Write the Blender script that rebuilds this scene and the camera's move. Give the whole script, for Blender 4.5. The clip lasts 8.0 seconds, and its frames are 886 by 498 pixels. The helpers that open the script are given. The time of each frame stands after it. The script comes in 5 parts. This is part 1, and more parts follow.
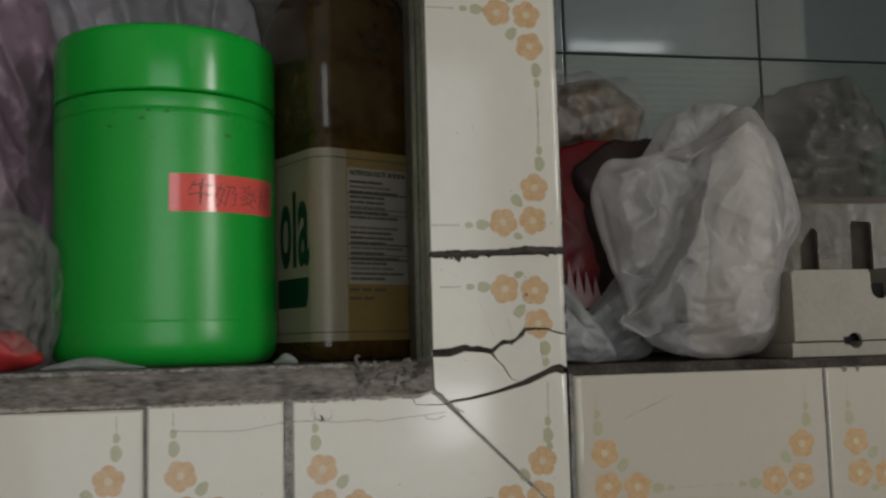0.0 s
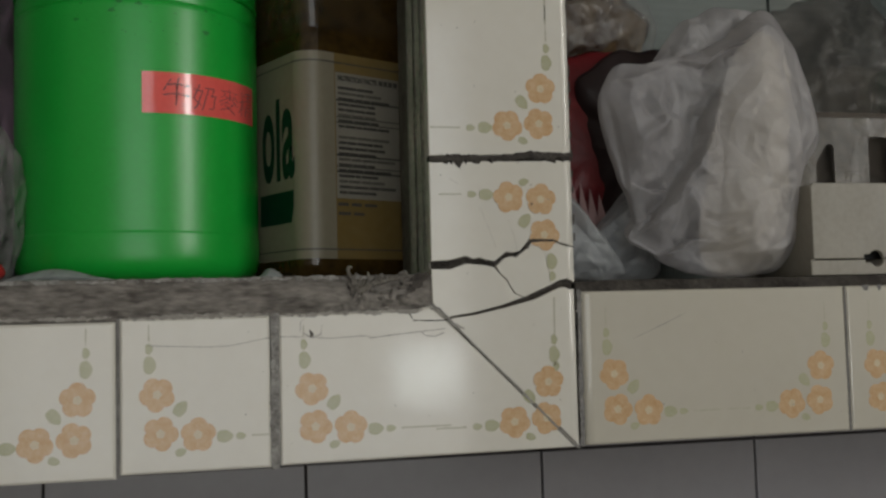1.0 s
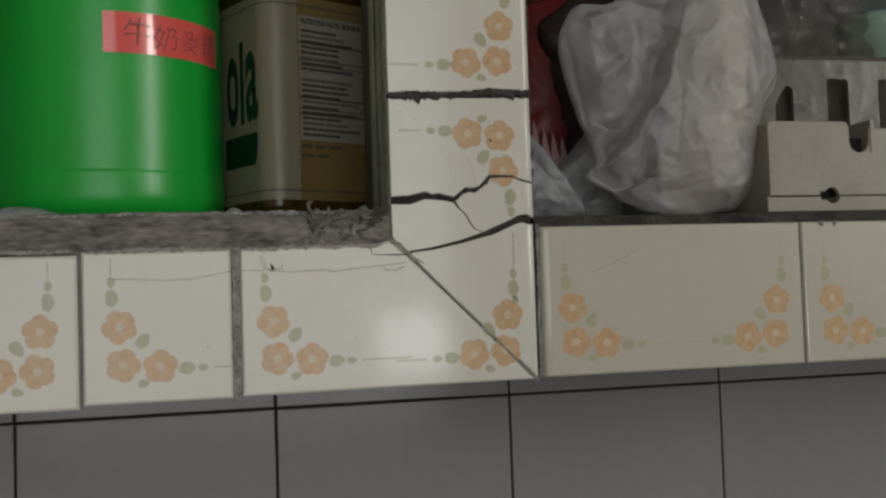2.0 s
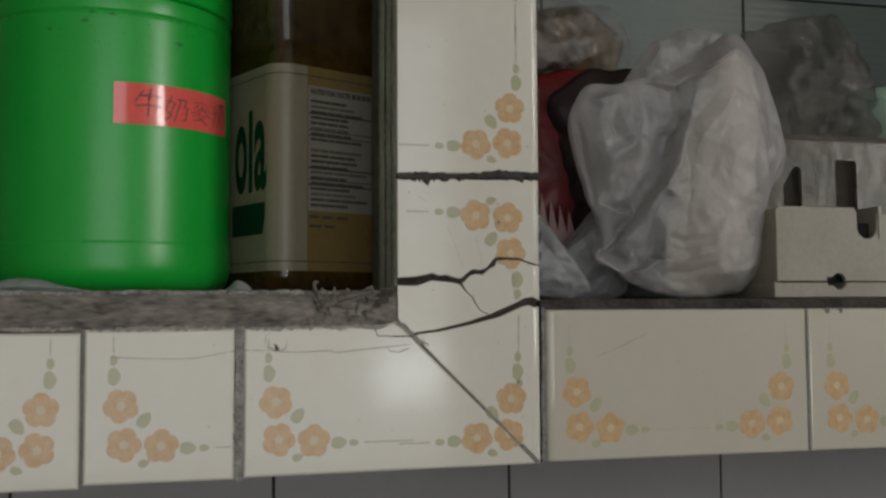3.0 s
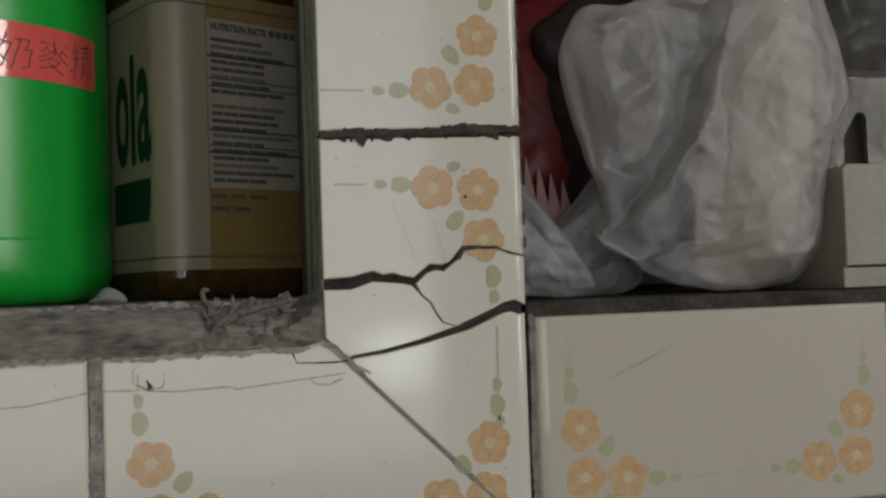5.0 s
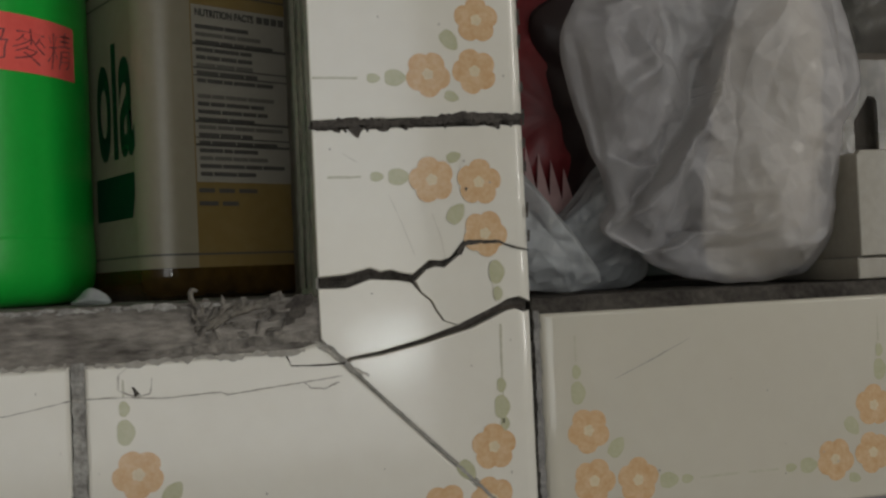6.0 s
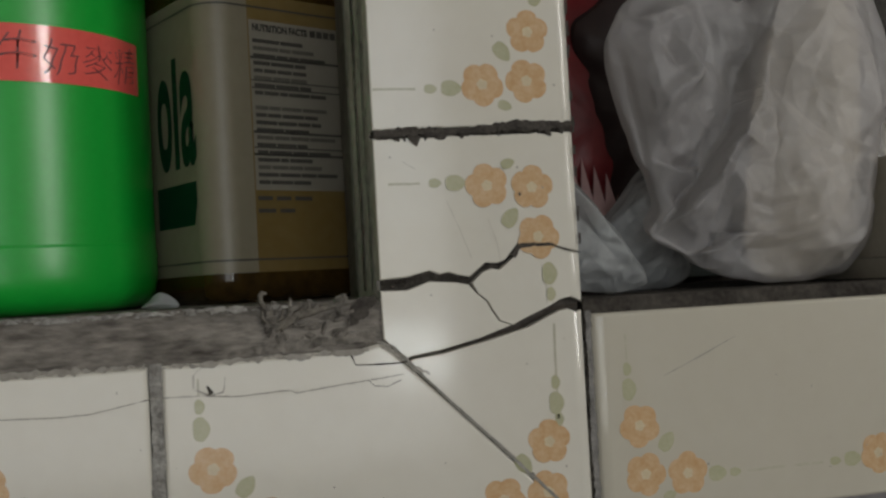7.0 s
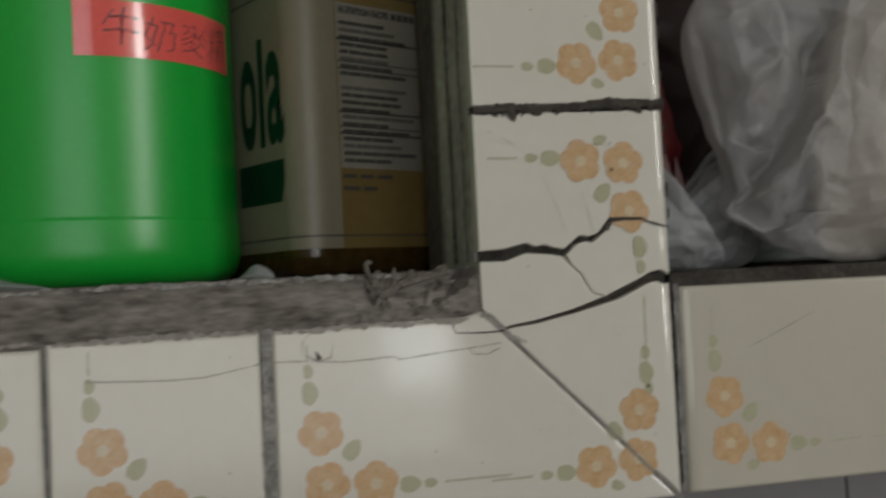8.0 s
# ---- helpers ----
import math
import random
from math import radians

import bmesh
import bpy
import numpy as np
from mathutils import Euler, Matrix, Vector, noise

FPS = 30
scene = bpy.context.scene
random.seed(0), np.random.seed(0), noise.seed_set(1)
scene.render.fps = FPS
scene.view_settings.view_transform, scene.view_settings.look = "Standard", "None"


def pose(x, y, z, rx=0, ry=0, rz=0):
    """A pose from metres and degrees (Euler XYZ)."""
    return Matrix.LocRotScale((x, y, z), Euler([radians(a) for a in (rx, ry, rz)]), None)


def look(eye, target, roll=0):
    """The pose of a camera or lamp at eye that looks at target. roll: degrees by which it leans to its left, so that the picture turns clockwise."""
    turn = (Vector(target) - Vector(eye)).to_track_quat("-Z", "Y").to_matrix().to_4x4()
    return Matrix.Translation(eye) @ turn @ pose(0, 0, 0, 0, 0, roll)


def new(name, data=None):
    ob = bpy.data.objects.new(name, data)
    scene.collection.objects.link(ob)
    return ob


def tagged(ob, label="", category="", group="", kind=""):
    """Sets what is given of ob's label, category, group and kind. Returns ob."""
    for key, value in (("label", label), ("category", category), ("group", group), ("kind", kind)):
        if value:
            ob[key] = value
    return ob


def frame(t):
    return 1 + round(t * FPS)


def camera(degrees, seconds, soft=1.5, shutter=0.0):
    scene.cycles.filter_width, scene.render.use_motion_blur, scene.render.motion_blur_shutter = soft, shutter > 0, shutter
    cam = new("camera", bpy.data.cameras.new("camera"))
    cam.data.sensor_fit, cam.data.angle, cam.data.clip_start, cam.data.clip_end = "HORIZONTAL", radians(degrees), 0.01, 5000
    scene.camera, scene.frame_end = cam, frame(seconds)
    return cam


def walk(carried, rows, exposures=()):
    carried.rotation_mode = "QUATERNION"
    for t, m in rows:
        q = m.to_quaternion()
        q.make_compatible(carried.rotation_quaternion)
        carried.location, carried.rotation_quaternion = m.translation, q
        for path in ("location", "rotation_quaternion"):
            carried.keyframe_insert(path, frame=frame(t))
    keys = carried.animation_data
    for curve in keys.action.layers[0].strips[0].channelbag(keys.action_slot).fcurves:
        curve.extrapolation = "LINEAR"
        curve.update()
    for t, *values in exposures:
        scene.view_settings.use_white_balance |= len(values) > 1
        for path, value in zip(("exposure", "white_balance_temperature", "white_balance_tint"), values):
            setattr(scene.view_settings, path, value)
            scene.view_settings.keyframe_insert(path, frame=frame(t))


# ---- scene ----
cam = camera(48.0, 8.0, soft=2.5, shutter=0.3)
PATH = [
    (0, (-0.0139, -0.5494, 1.2588), (0.0999, 0.0370, 1.3159), -1.50),
    (0.2, (-0.0120, -0.5260, 1.2450), (0.1122, 0.0569, 1.3125), -2.20),
    (0.5, (-0.0092, -0.5126, 1.2403), (0.1089, 0.0733, 1.2932), -1.40),
    (1, (-0.0201, -0.5014, 1.2294), (0.1104, 0.0830, 1.2676), -1.45),
    (1.5, (-0.0137, -0.5027, 1.2132), (0.1175, 0.0819, 1.2457), -1.97),
    (1.7, (-0.0083, -0.5059, 1.2059), (0.1273, 0.0781, 1.2298), -2.04),
    (2.8, (-0.0068, -0.5141, 1.2241), (0.1317, 0.0687, 1.2576), -1.30),
    (3, (-0.0107, -0.5093, 1.2387), (0.1273, 0.0734, 1.2757), -0.32),
    (3.5, (0.0001, -0.4708, 1.2476), (0.1403, 0.1115, 1.2830), -0.24),
    (4, (0.0254, -0.4236, 1.2518), (0.1635, 0.1594, 1.2838), -1.81),
    (4.5, (0.0406, -0.3888, 1.2517), (0.1819, 0.1937, 1.2785), -1.85),
    (6, (0.0417, -0.3470, 1.2555), (0.1912, 0.2339, 1.2699), -2.64),
    (6.5, (0.0347, -0.3492, 1.2487), (0.1788, 0.2330, 1.2655), -3.69),
    (7, (0.0241, -0.3583, 1.2548), (0.1635, 0.2250, 1.2733), -3.18),
    (7.5, (0.0162, -0.3599, 1.2556), (0.1634, 0.2213, 1.2783), -3.39),
    (7.8, (-0.0090, -0.3550, 1.2460), (0.1575, 0.2204, 1.2766), -2.50),
    (8, (-0.0173, -0.3591, 1.2444), (0.1267, 0.2230, 1.2653), -2.84),
]
walk(cam, [(t, look(eye, target, roll)) for t, eye, target, roll in PATH])

# ---- light: a dim kitchen lit by lamps in openings assumed out of view ----
world = bpy.data.worlds.new("world")
scene.world = world
world.use_nodes = True
sky = world.node_tree.nodes.new("ShaderNodeTexSky")
sky.sky_type, sky.sun_disc = "NISHITA", False
sky.sun_elevation, sky.sun_rotation = radians(40), radians(120)
world.node_tree.nodes["Background"].inputs["Strength"].default_value = 0.06
world.node_tree.links.new(sky.outputs[0], world.node_tree.nodes["Background"].inputs[0])


def opening_light(name, eye, target, wide, high, watts, colour):
    lamp = bpy.data.lights.new(name, "AREA")
    lamp.shape, lamp.size, lamp.size_y, lamp.energy, lamp.color = "RECTANGLE", wide, high, watts, colour
    new(name, lamp).matrix_world = look(eye, target)


opening_light("slit_light", (2.40, -2.03, 1.86), (1.40, -2.03, 1.86), 0.46, 1.18, 21.0, (1.0, 0.985, 0.94))
opening_light("transom_light", (1.29, -2.36, 2.298), (1.29, 0.0, 2.298), 0.36, 0.035, 0.42, (0.95, 1.0, 1.0))
# Broad fill plane added behind the camera; no such opening is seen.
opening_light("front_fill_light", (0.045, -2.36, 1.44), (0.045, 0.0, 1.44), 1.27, 1.32, 9.0, (0.98, 1.0, 0.99))
# Small lamp added for the bright patch reflected in the tiles.
opening_light("bright_patch_light", (0.56, -2.305, 1.06), (0.56, 0.0, 1.06), 0.19, 0.16, 0.48, (0.95, 1.0, 0.99))

# ---- materials ----


def mat(name, colour, dark=None, rough=0.5, coarse=18.0, fine=160.0, amount=0.35, bump=0.15, bump_scale=220.0, spec=0.5, rough_var=0.1, depth=0.0006, coat=0.0, stretch=(1, 1, 1)):
    """Two scales of colour variation, roughness variation and fine relief."""
    m = bpy.data.materials.new(name)
    m.use_nodes = True
    n, ln = m.node_tree.nodes, m.node_tree.links
    b = n["Principled BSDF"]
    b.inputs["Specular IOR Level"].default_value = spec
    b.inputs["Coat Weight"].default_value = coat
    tc = n.new("ShaderNodeTexCoord")
    where = n.new("ShaderNodeMapping")
    where.inputs["Scale"].default_value = stretch
    ln.new(tc.outputs["Object"], where.inputs["Vector"])
    big, small, rel = (n.new("ShaderNodeTexNoise") for _ in range(3))
    for tex, s, d in ((big, coarse, 4), (small, fine, 6), (rel, bump_scale, 5)):
        tex.inputs["Scale"].default_value, tex.inputs["Detail"].default_value = s, d
        ln.new(where.outputs[0], tex.inputs["Vector"])
    both = n.new("ShaderNodeMath")
    both.operation = "MULTIPLY_ADD"
    half = n.new("ShaderNodeMath")
    half.operation, half.inputs[1].default_value = "MULTIPLY", 0.45
    ln.new(small.outputs[0], half.inputs[0])
    ln.new(big.outputs[0], both.inputs[0])
    both.inputs[1].default_value = 0.55
    ln.new(half.outputs[0], both.inputs[2])
    ramp = n.new("ShaderNodeMapRange")
    ramp.inputs[1].default_value, ramp.inputs[2].default_value = 0.36, 0.64
    ramp.inputs[3].default_value, ramp.inputs[4].default_value = 0.0, amount
    ln.new(both.outputs[0], ramp.inputs[0])
    mix = n.new("ShaderNodeMix")
    mix.data_type = "RGBA"
    dark = dark or tuple(c * 0.7 for c in colour)
    mix.inputs[6].default_value, mix.inputs[7].default_value = (*colour, 1), (*dark, 1)
    ln.new(ramp.outputs[0], mix.inputs[0])
    ln.new(mix.outputs[2], b.inputs["Base Color"])
    rr = n.new("ShaderNodeMapRange")
    rr.inputs[3].default_value, rr.inputs[4].default_value = max(0.02, rough - rough_var), min(1.0, rough + rough_var)
    ln.new(big.outputs[0], rr.inputs[0])
    ln.new(rr.outputs[0], b.inputs["Roughness"])
    bp = n.new("ShaderNodeBump")
    bp.inputs["Strength"].default_value, bp.inputs["Distance"].default_value = bump, depth
    ln.new(rel.outputs[0], bp.inputs["Height"])
    ln.new(bp.outputs[0], b.inputs["Normal"])
    return m


def sheer(m, clear, through_light=0.0, tint=(1, 1, 1)):
    """Turns part of a material clear or lets light through it, as thin plastic does."""
    n, ln = m.node_tree.nodes, m.node_tree.links
    b, out = n["Principled BSDF"], n["Material Output"]
    last = b.outputs[0]
    for share, kind in ((through_light, "ShaderNodeBsdfTranslucent"), (clear, "ShaderNodeBsdfTransparent")):
        if share > 0:
            s, mix = n.new(kind), n.new("ShaderNodeMixShader")
            s.inputs[0].default_value = (*tint, 1)
            mix.inputs[0].default_value = share
            ln.new(last, mix.inputs[1])
            ln.new(s.outputs[0], mix.inputs[2])
            last = mix.outputs[0]
    ln.new(last, out.inputs[0])
    return m


def creased(m, scale, strength, distance, stretch=(1.0, 1.0, 0.6)):
    """Sharp film creases: a relief of crooked facets over the finer relief."""
    n, ln = m.node_tree.nodes, m.node_tree.links
    tc, fine = n["Texture Coordinate"], n["Bump"]
    bend, where, add = n.new("ShaderNodeTexNoise"), n.new("ShaderNodeMapping"), n.new("ShaderNodeVectorMath")
    bend.inputs["Scale"].default_value, bend.inputs["Detail"].default_value = 22.0, 2
    where.inputs["Scale"].default_value = stretch
    add.operation = "MULTIPLY_ADD"
    add.inputs[1].default_value = (0.035, 0.035, 0.035)
    ln.new(tc.outputs["Object"], bend.inputs["Vector"])
    ln.new(bend.outputs["Color"], add.inputs[0])
    ln.new(tc.outputs["Object"], add.inputs[2])
    ln.new(add.outputs[0], where.inputs["Vector"])
    last = None
    for k, (s, d) in enumerate(((scale, 1.0), (scale * 2.6, 0.45))):
        cells, bump = n.new("ShaderNodeTexVoronoi"), n.new("ShaderNodeBump")
        cells.inputs["Scale"].default_value = s
        bump.inputs["Strength"].default_value, bump.inputs["Distance"].default_value = strength, distance * d
        ln.new(where.outputs[0], cells.inputs["Vector"])
        ln.new(cells.outputs["Distance"], bump.inputs["Height"])
        if last:
            ln.new(last.outputs[0], bump.inputs["Normal"])
        last = bump
    ln.new(last.outputs[0], fine.inputs["Normal"])
    return m


GLAZE = mat("cream_glaze", (0.70, 0.675, 0.61), (0.65, 0.615, 0.54), rough=0.10, coarse=14, fine=120, amount=0.5, bump=0.05, bump_scale=26, rough_var=0.04, depth=0.002)
# Right-hand glaze: yellower, and darkened to carry the light falloff.
GLAZE_YELLOWED_DIM = mat("yellowed_dim_cream_glaze", (0.545, 0.515, 0.44), (0.50, 0.465, 0.385), rough=0.11, coarse=14, fine=120, amount=0.5, bump=0.05, bump_scale=26, rough_var=0.04, depth=0.002)
ORANGE = mat("orange_print", (0.56, 0.350, 0.175), (0.64, 0.46, 0.29), rough=0.14, coarse=210, fine=700, amount=1.0, bump=0.04, bump_scale=26, rough_var=0.04)
GREEN = mat("olive_print", (0.42, 0.415, 0.27), (0.50, 0.485, 0.35), rough=0.14, coarse=160, fine=700, amount=0.8, bump=0.04, bump_scale=26, rough_var=0.04)
PALE = mat("pale_print_centre", (0.68, 0.58, 0.40), rough=0.14, coarse=200, fine=800, amount=0.4, bump=0.03)
STEM = mat("stem_print", (0.43, 0.415, 0.31), (0.56, 0.535, 0.45), rough=0.14, coarse=420, fine=1300, amount=0.9, bump=0.03)
CEMENT = mat("old_cement", (0.30, 0.275, 0.245), (0.075, 0.068, 0.06), rough=0.92, coarse=42, fine=300, amount=1.0, bump=0.9, bump_scale=330, spec=0.2, depth=0.0022)
LEDGE_CEMENT = mat("streaked_ledge_cement", (0.31, 0.285, 0.255), (0.07, 0.062, 0.055), rough=0.9, coarse=26, fine=150, amount=1.0, bump=0.8, bump_scale=170, spec=0.25, depth=0.0022, stretch=(1, 1, 3.4))
# Cement paled for the jamb, in place of side light it does not get.
LIT_JAMB_CEMENT = mat("lit_jamb_cement", (0.58, 0.55, 0.51), (0.30, 0.28, 0.255), rough=0.92, coarse=30, fine=260, amount=1.0, bump=0.7, bump_scale=300, spec=0.2, depth=0.0015)
FIBRE = mat("dusty_fibre", (0.25, 0.228, 0.195), (0.10, 0.09, 0.078), rough=0.95, coarse=160, fine=700, amount=1.0, bump=0.8, bump_scale=500, spec=0.15)
CEMENT_PALE = mat("pale_mortar", (0.42, 0.41, 0.385), (0.17, 0.16, 0.15), rough=0.92, coarse=130, fine=600, amount=1.0, bump=0.9, bump_scale=420, spec=0.2, depth=0.0018)
GROUT = mat("grey_grout", (0.27, 0.26, 0.25), (0.13, 0.125, 0.12), rough=0.9, coarse=120, fine=700, amount=1.0, bump=0.7, bump_scale=600, spec=0.2)
MITRE = mat("pale_grey_grout", (0.36, 0.345, 0.32), (0.20, 0.19, 0.175), rough=0.85, coarse=160, fine=800, amount=1.0, bump=0.5, bump_scale=600, spec=0.2)
SOOT = mat("dark_dirt", (0.045, 0.04, 0.036), (0.10, 0.09, 0.08), rough=0.95, coarse=240, fine=900, amount=1.0, bump=0.8, bump_scale=700, spec=0.1)
BED_DIRT = mat("dirty_cement", (0.085, 0.076, 0.066), (0.028, 0.024, 0.021), rough=0.9, coarse=70, fine=420, amount=1.0, bump=0.8, bump_scale=330, spec=0.2, depth=0.002)
SMEAR = mat("mortar_smear", (0.40, 0.38, 0.345), (0.27, 0.25, 0.225), rough=0.85, coarse=120, fine=500, amount=1.0, bump=0.4, bump_scale=500, spec=0.25)
HAIR = mat("hairline_dirt", (0.20, 0.185, 0.165), (0.46, 0.43, 0.38), rough=0.6, coarse=160, fine=900, amount=1.0, bump=0.2)
FAINT = mat("faint_glaze_stain", (0.50, 0.475, 0.42), (0.62, 0.59, 0.53), rough=0.25, coarse=200, fine=900, amount=1.0, bump=0.1)
WALL_TILE = mat("grey_wall_tile", (0.325, 0.313, 0.325), (0.28, 0.268, 0.28), rough=0.16, coarse=9, fine=90, amount=0.6, bump=0.04, bump_scale=22, rough_var=0.06, depth=0.002)
WALL_TILE_UP = mat("blue_grey_wall_tile", (0.195, 0.222, 0.226), (0.165, 0.19, 0.195), rough=0.06, coarse=9, fine=90, amount=0.6, bump=0.05, bump_scale=20, rough_var=0.05, depth=0.002)
WALL_RIBBED = mat("ribbed_green_grey_tile", (0.185, 0.213, 0.203), (0.155, 0.18, 0.172), rough=0.18, coarse=9, fine=90, amount=0.6, bump=0.04, bump_scale=20, rough_var=0.05, depth=0.002)
ribs = WALL_RIBBED.node_tree.nodes.new("ShaderNodeTexWave")
ribs.bands_direction, ribs.wave_profile = "Z", "SIN"
ribs.inputs["Scale"].default_value, ribs.inputs["Distortion"].default_value = 52.0, 0.4
rib_bump = WALL_RIBBED.node_tree.nodes.new("ShaderNodeBump")
rib_bump.inputs["Strength"].default_value, rib_bump.inputs["Distance"].default_value = 0.30, 0.0006
for tail, head in ((WALL_RIBBED.node_tree.nodes["Texture Coordinate"].outputs["Object"], ribs.inputs["Vector"]), (ribs.outputs["Fac"], rib_bump.inputs["Height"]),
                   (rib_bump.outputs[0], WALL_RIBBED.node_tree.nodes["Principled BSDF"].inputs["Normal"])):
    WALL_RIBBED.node_tree.links.new(tail, head)
JOINT_DARK = mat("dark_joint", (0.075, 0.06, 0.05), (0.03, 0.026, 0.022), rough=0.9, coarse=90, fine=500, amount=1.0, bump=0.6, spec=0.2)
PLASTER = mat("room_plaster", (0.56, 0.54, 0.50), (0.46, 0.44, 0.40), rough=0.85, coarse=3, fine=40, amount=0.6, bump=0.3, bump_scale=120)
FLOOR = mat("room_floor_tile", (0.34, 0.30, 0.26), rough=0.4, coarse=4, fine=60, amount=0.5)
# Dark brown lining: the shade of the recess is put into this colour.
NICHE = mat("shaded_niche_lining", (0.16, 0.145, 0.125), (0.07, 0.062, 0.052), rough=0.8, coarse=30, fine=260, amount=1.0, bump=0.6, bump_scale=240, spec=0.25, depth=0.0015)
CAN = mat("green_plastic", (0.008, 0.41, 0.042), (0.006, 0.35, 0.034), rough=0.31, coarse=20, fine=320, amount=0.6, bump=0.06, bump_scale=420, rough_var=0.04, spec=0.6)
CAN_LID = mat("glossy_green_plastic", (0.008, 0.42, 0.042), (0.006, 0.36, 0.034), rough=0.17, coarse=24, fine=320, amount=0.5, bump=0.03, bump_scale=300, rough_var=0.03)
CAN_DIRT = mat("dirty_green_plastic", (0.006, 0.17, 0.025), (0.004, 0.28, 0.03), rough=0.5, coarse=300, fine=900, amount=0.9)
STICKER = mat("coral_paper_sticker", (0.86, 0.135, 0.115), (0.78, 0.105, 0.09), rough=0.13, coarse=50, fine=400, amount=0.6, bump=0.35, bump_scale=70, rough_var=0.05, depth=0.001, coat=0.5)
INK = mat("black_ink", (0.05, 0.03, 0.04), (0.34, 0.06, 0.06), rough=0.5, coarse=300, fine=900, amount=0.6)
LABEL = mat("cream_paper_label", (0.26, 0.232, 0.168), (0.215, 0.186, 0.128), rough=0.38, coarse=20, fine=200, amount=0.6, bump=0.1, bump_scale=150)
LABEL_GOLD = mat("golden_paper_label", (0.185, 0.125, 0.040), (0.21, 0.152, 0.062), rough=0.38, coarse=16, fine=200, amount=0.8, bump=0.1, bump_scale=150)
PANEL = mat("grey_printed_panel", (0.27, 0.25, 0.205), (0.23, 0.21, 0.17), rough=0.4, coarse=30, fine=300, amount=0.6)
PRINT = mat("dark_print", (0.075, 0.07, 0.06), rough=0.5, coarse=200, fine=800, amount=0.5)
PRINT_FAINT = mat("grey_print", (0.13, 0.12, 0.10), rough=0.5, coarse=200, fine=800, amount=0.5)
PRINT_GREEN = mat("dark_green_print", (0.005, 0.034, 0.019), (0.004, 0.025, 0.013), rough=0.35, coarse=60, fine=400, amount=0.5)
OIL = mat("bottle_of_amber_oil", (0.070, 0.040, 0.009), (0.022, 0.012, 0.004), rough=0.10, coarse=24, fine=150, amount=1.0, bump=0.2, bump_scale=60, rough_var=0.05, depth=0.002)
CAP = mat("bottle_cap_plastic", (0.55, 0.40, 0.05), rough=0.35)
BAG_WHITE = sheer(mat("white_film_plastic", (0.66, 0.645, 0.66), (0.53, 0.515, 0.525), rough=0.36, coarse=17, fine=90, amount=0.8, bump=0.15, bump_scale=140, rough_var=0.10, depth=0.002), 0.50, 0.16, (0.80, 0.78, 0.76))
BUNDLE = mat("cream_bundle", (0.84, 0.79, 0.67), (0.76, 0.70, 0.585), rough=0.6, coarse=22, fine=200, amount=0.7, bump=0.3, bump_scale=90)
BAG_THIN = sheer(mat("thin_white_film", (0.47, 0.49, 0.50), rough=0.22, coarse=30, fine=200, amount=0.5, bump=0.5, bump_scale=110, rough_var=0.1, depth=0.002), 0.35, 0.2)
BAG_CLEAR = sheer(mat("clear_film_plastic", (0.42, 0.41, 0.40), rough=0.14, coarse=30, fine=200, amount=0.5, bump=0.6, bump_scale=90, rough_var=0.08, depth=0.003, coat=0.4), 0.72)
FILM_FINE = sheer(mat("very_clear_film", (0.17, 0.15, 0.12), rough=0.10, coarse=30, fine=200, amount=0.5, bump=0.9, bump_scale=80, rough_var=0.05, depth=0.004), 0.90)
BAG_MAUVE = sheer(mat("mauve_film_plastic", (0.34, 0.23, 0.30), (0.22, 0.15, 0.20), rough=0.32, coarse=16, fine=120, amount=0.8, bump=0.4, bump_scale=60, depth=0.002), 0.0, 0.2)
BAG_GREY = sheer(mat("grey_lilac_film", (0.42, 0.40, 0.44), (0.32, 0.30, 0.34), rough=0.3, coarse=14, fine=120, amount=0.8, bump=0.4, bump_scale=60, depth=0.002), 0.1, 0.2)
BAG_BROWN = mat("brown_packet_film", (0.23, 0.165, 0.09), (0.045, 0.022, 0.014), rough=0.20, coarse=26, fine=60, amount=1.0, bump=0.5, bump_scale=70, rough_var=0.08, depth=0.003)
BAG_SMOKE = sheer(mat("smoky_film_plastic", (0.20, 0.185, 0.17), (0.12, 0.108, 0.10), rough=0.18, coarse=22, fine=120, amount=0.9, bump=0.4, bump_scale=70, depth=0.003), 0.55)
RED_FILM = mat("red_foil_packet", (0.17, 0.006, 0.010), (0.09, 0.004, 0.006), rough=0.46, coarse=30, fine=200, amount=0.7, bump=0.3, bump_scale=60, depth=0.002)
RED_FOOD = mat("red_wrapped_content", (0.55, 0.05, 0.05), (0.35, 0.02, 0.02), rough=0.4, coarse=60, fine=300, amount=0.9)
MINT = mat("pale_mint_lid", (0.40, 0.55, 0.46), (0.30, 0.46, 0.36), rough=0.4, coarse=40, fine=300, amount=0.7)
PINKISH = mat("pale_pink_print", (0.36, 0.22, 0.215), rough=0.35, coarse=60, fine=300, amount=0.6)
BOX = mat("aged_white_plastic", (0.32, 0.298, 0.25), (0.255, 0.233, 0.193), rough=0.42, coarse=30, fine=300, amount=0.8, bump=0.15, bump_scale=300)
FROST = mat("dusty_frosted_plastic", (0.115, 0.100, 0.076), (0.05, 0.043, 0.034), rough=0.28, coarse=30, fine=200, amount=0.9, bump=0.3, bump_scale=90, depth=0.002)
VOID = mat("black_slot_filler", (0.012, 0.011, 0.010), rough=0.6)
DARK_INFILL = mat("blackish_red_infill", (0.022, 0.010, 0.010), rough=0.55, coarse=40, fine=200, amount=0.6, bump=0.4, bump_scale=60, depth=0.002)
BROWN_BACK = mat("brown_card", (0.085, 0.066, 0.05), rough=0.7)

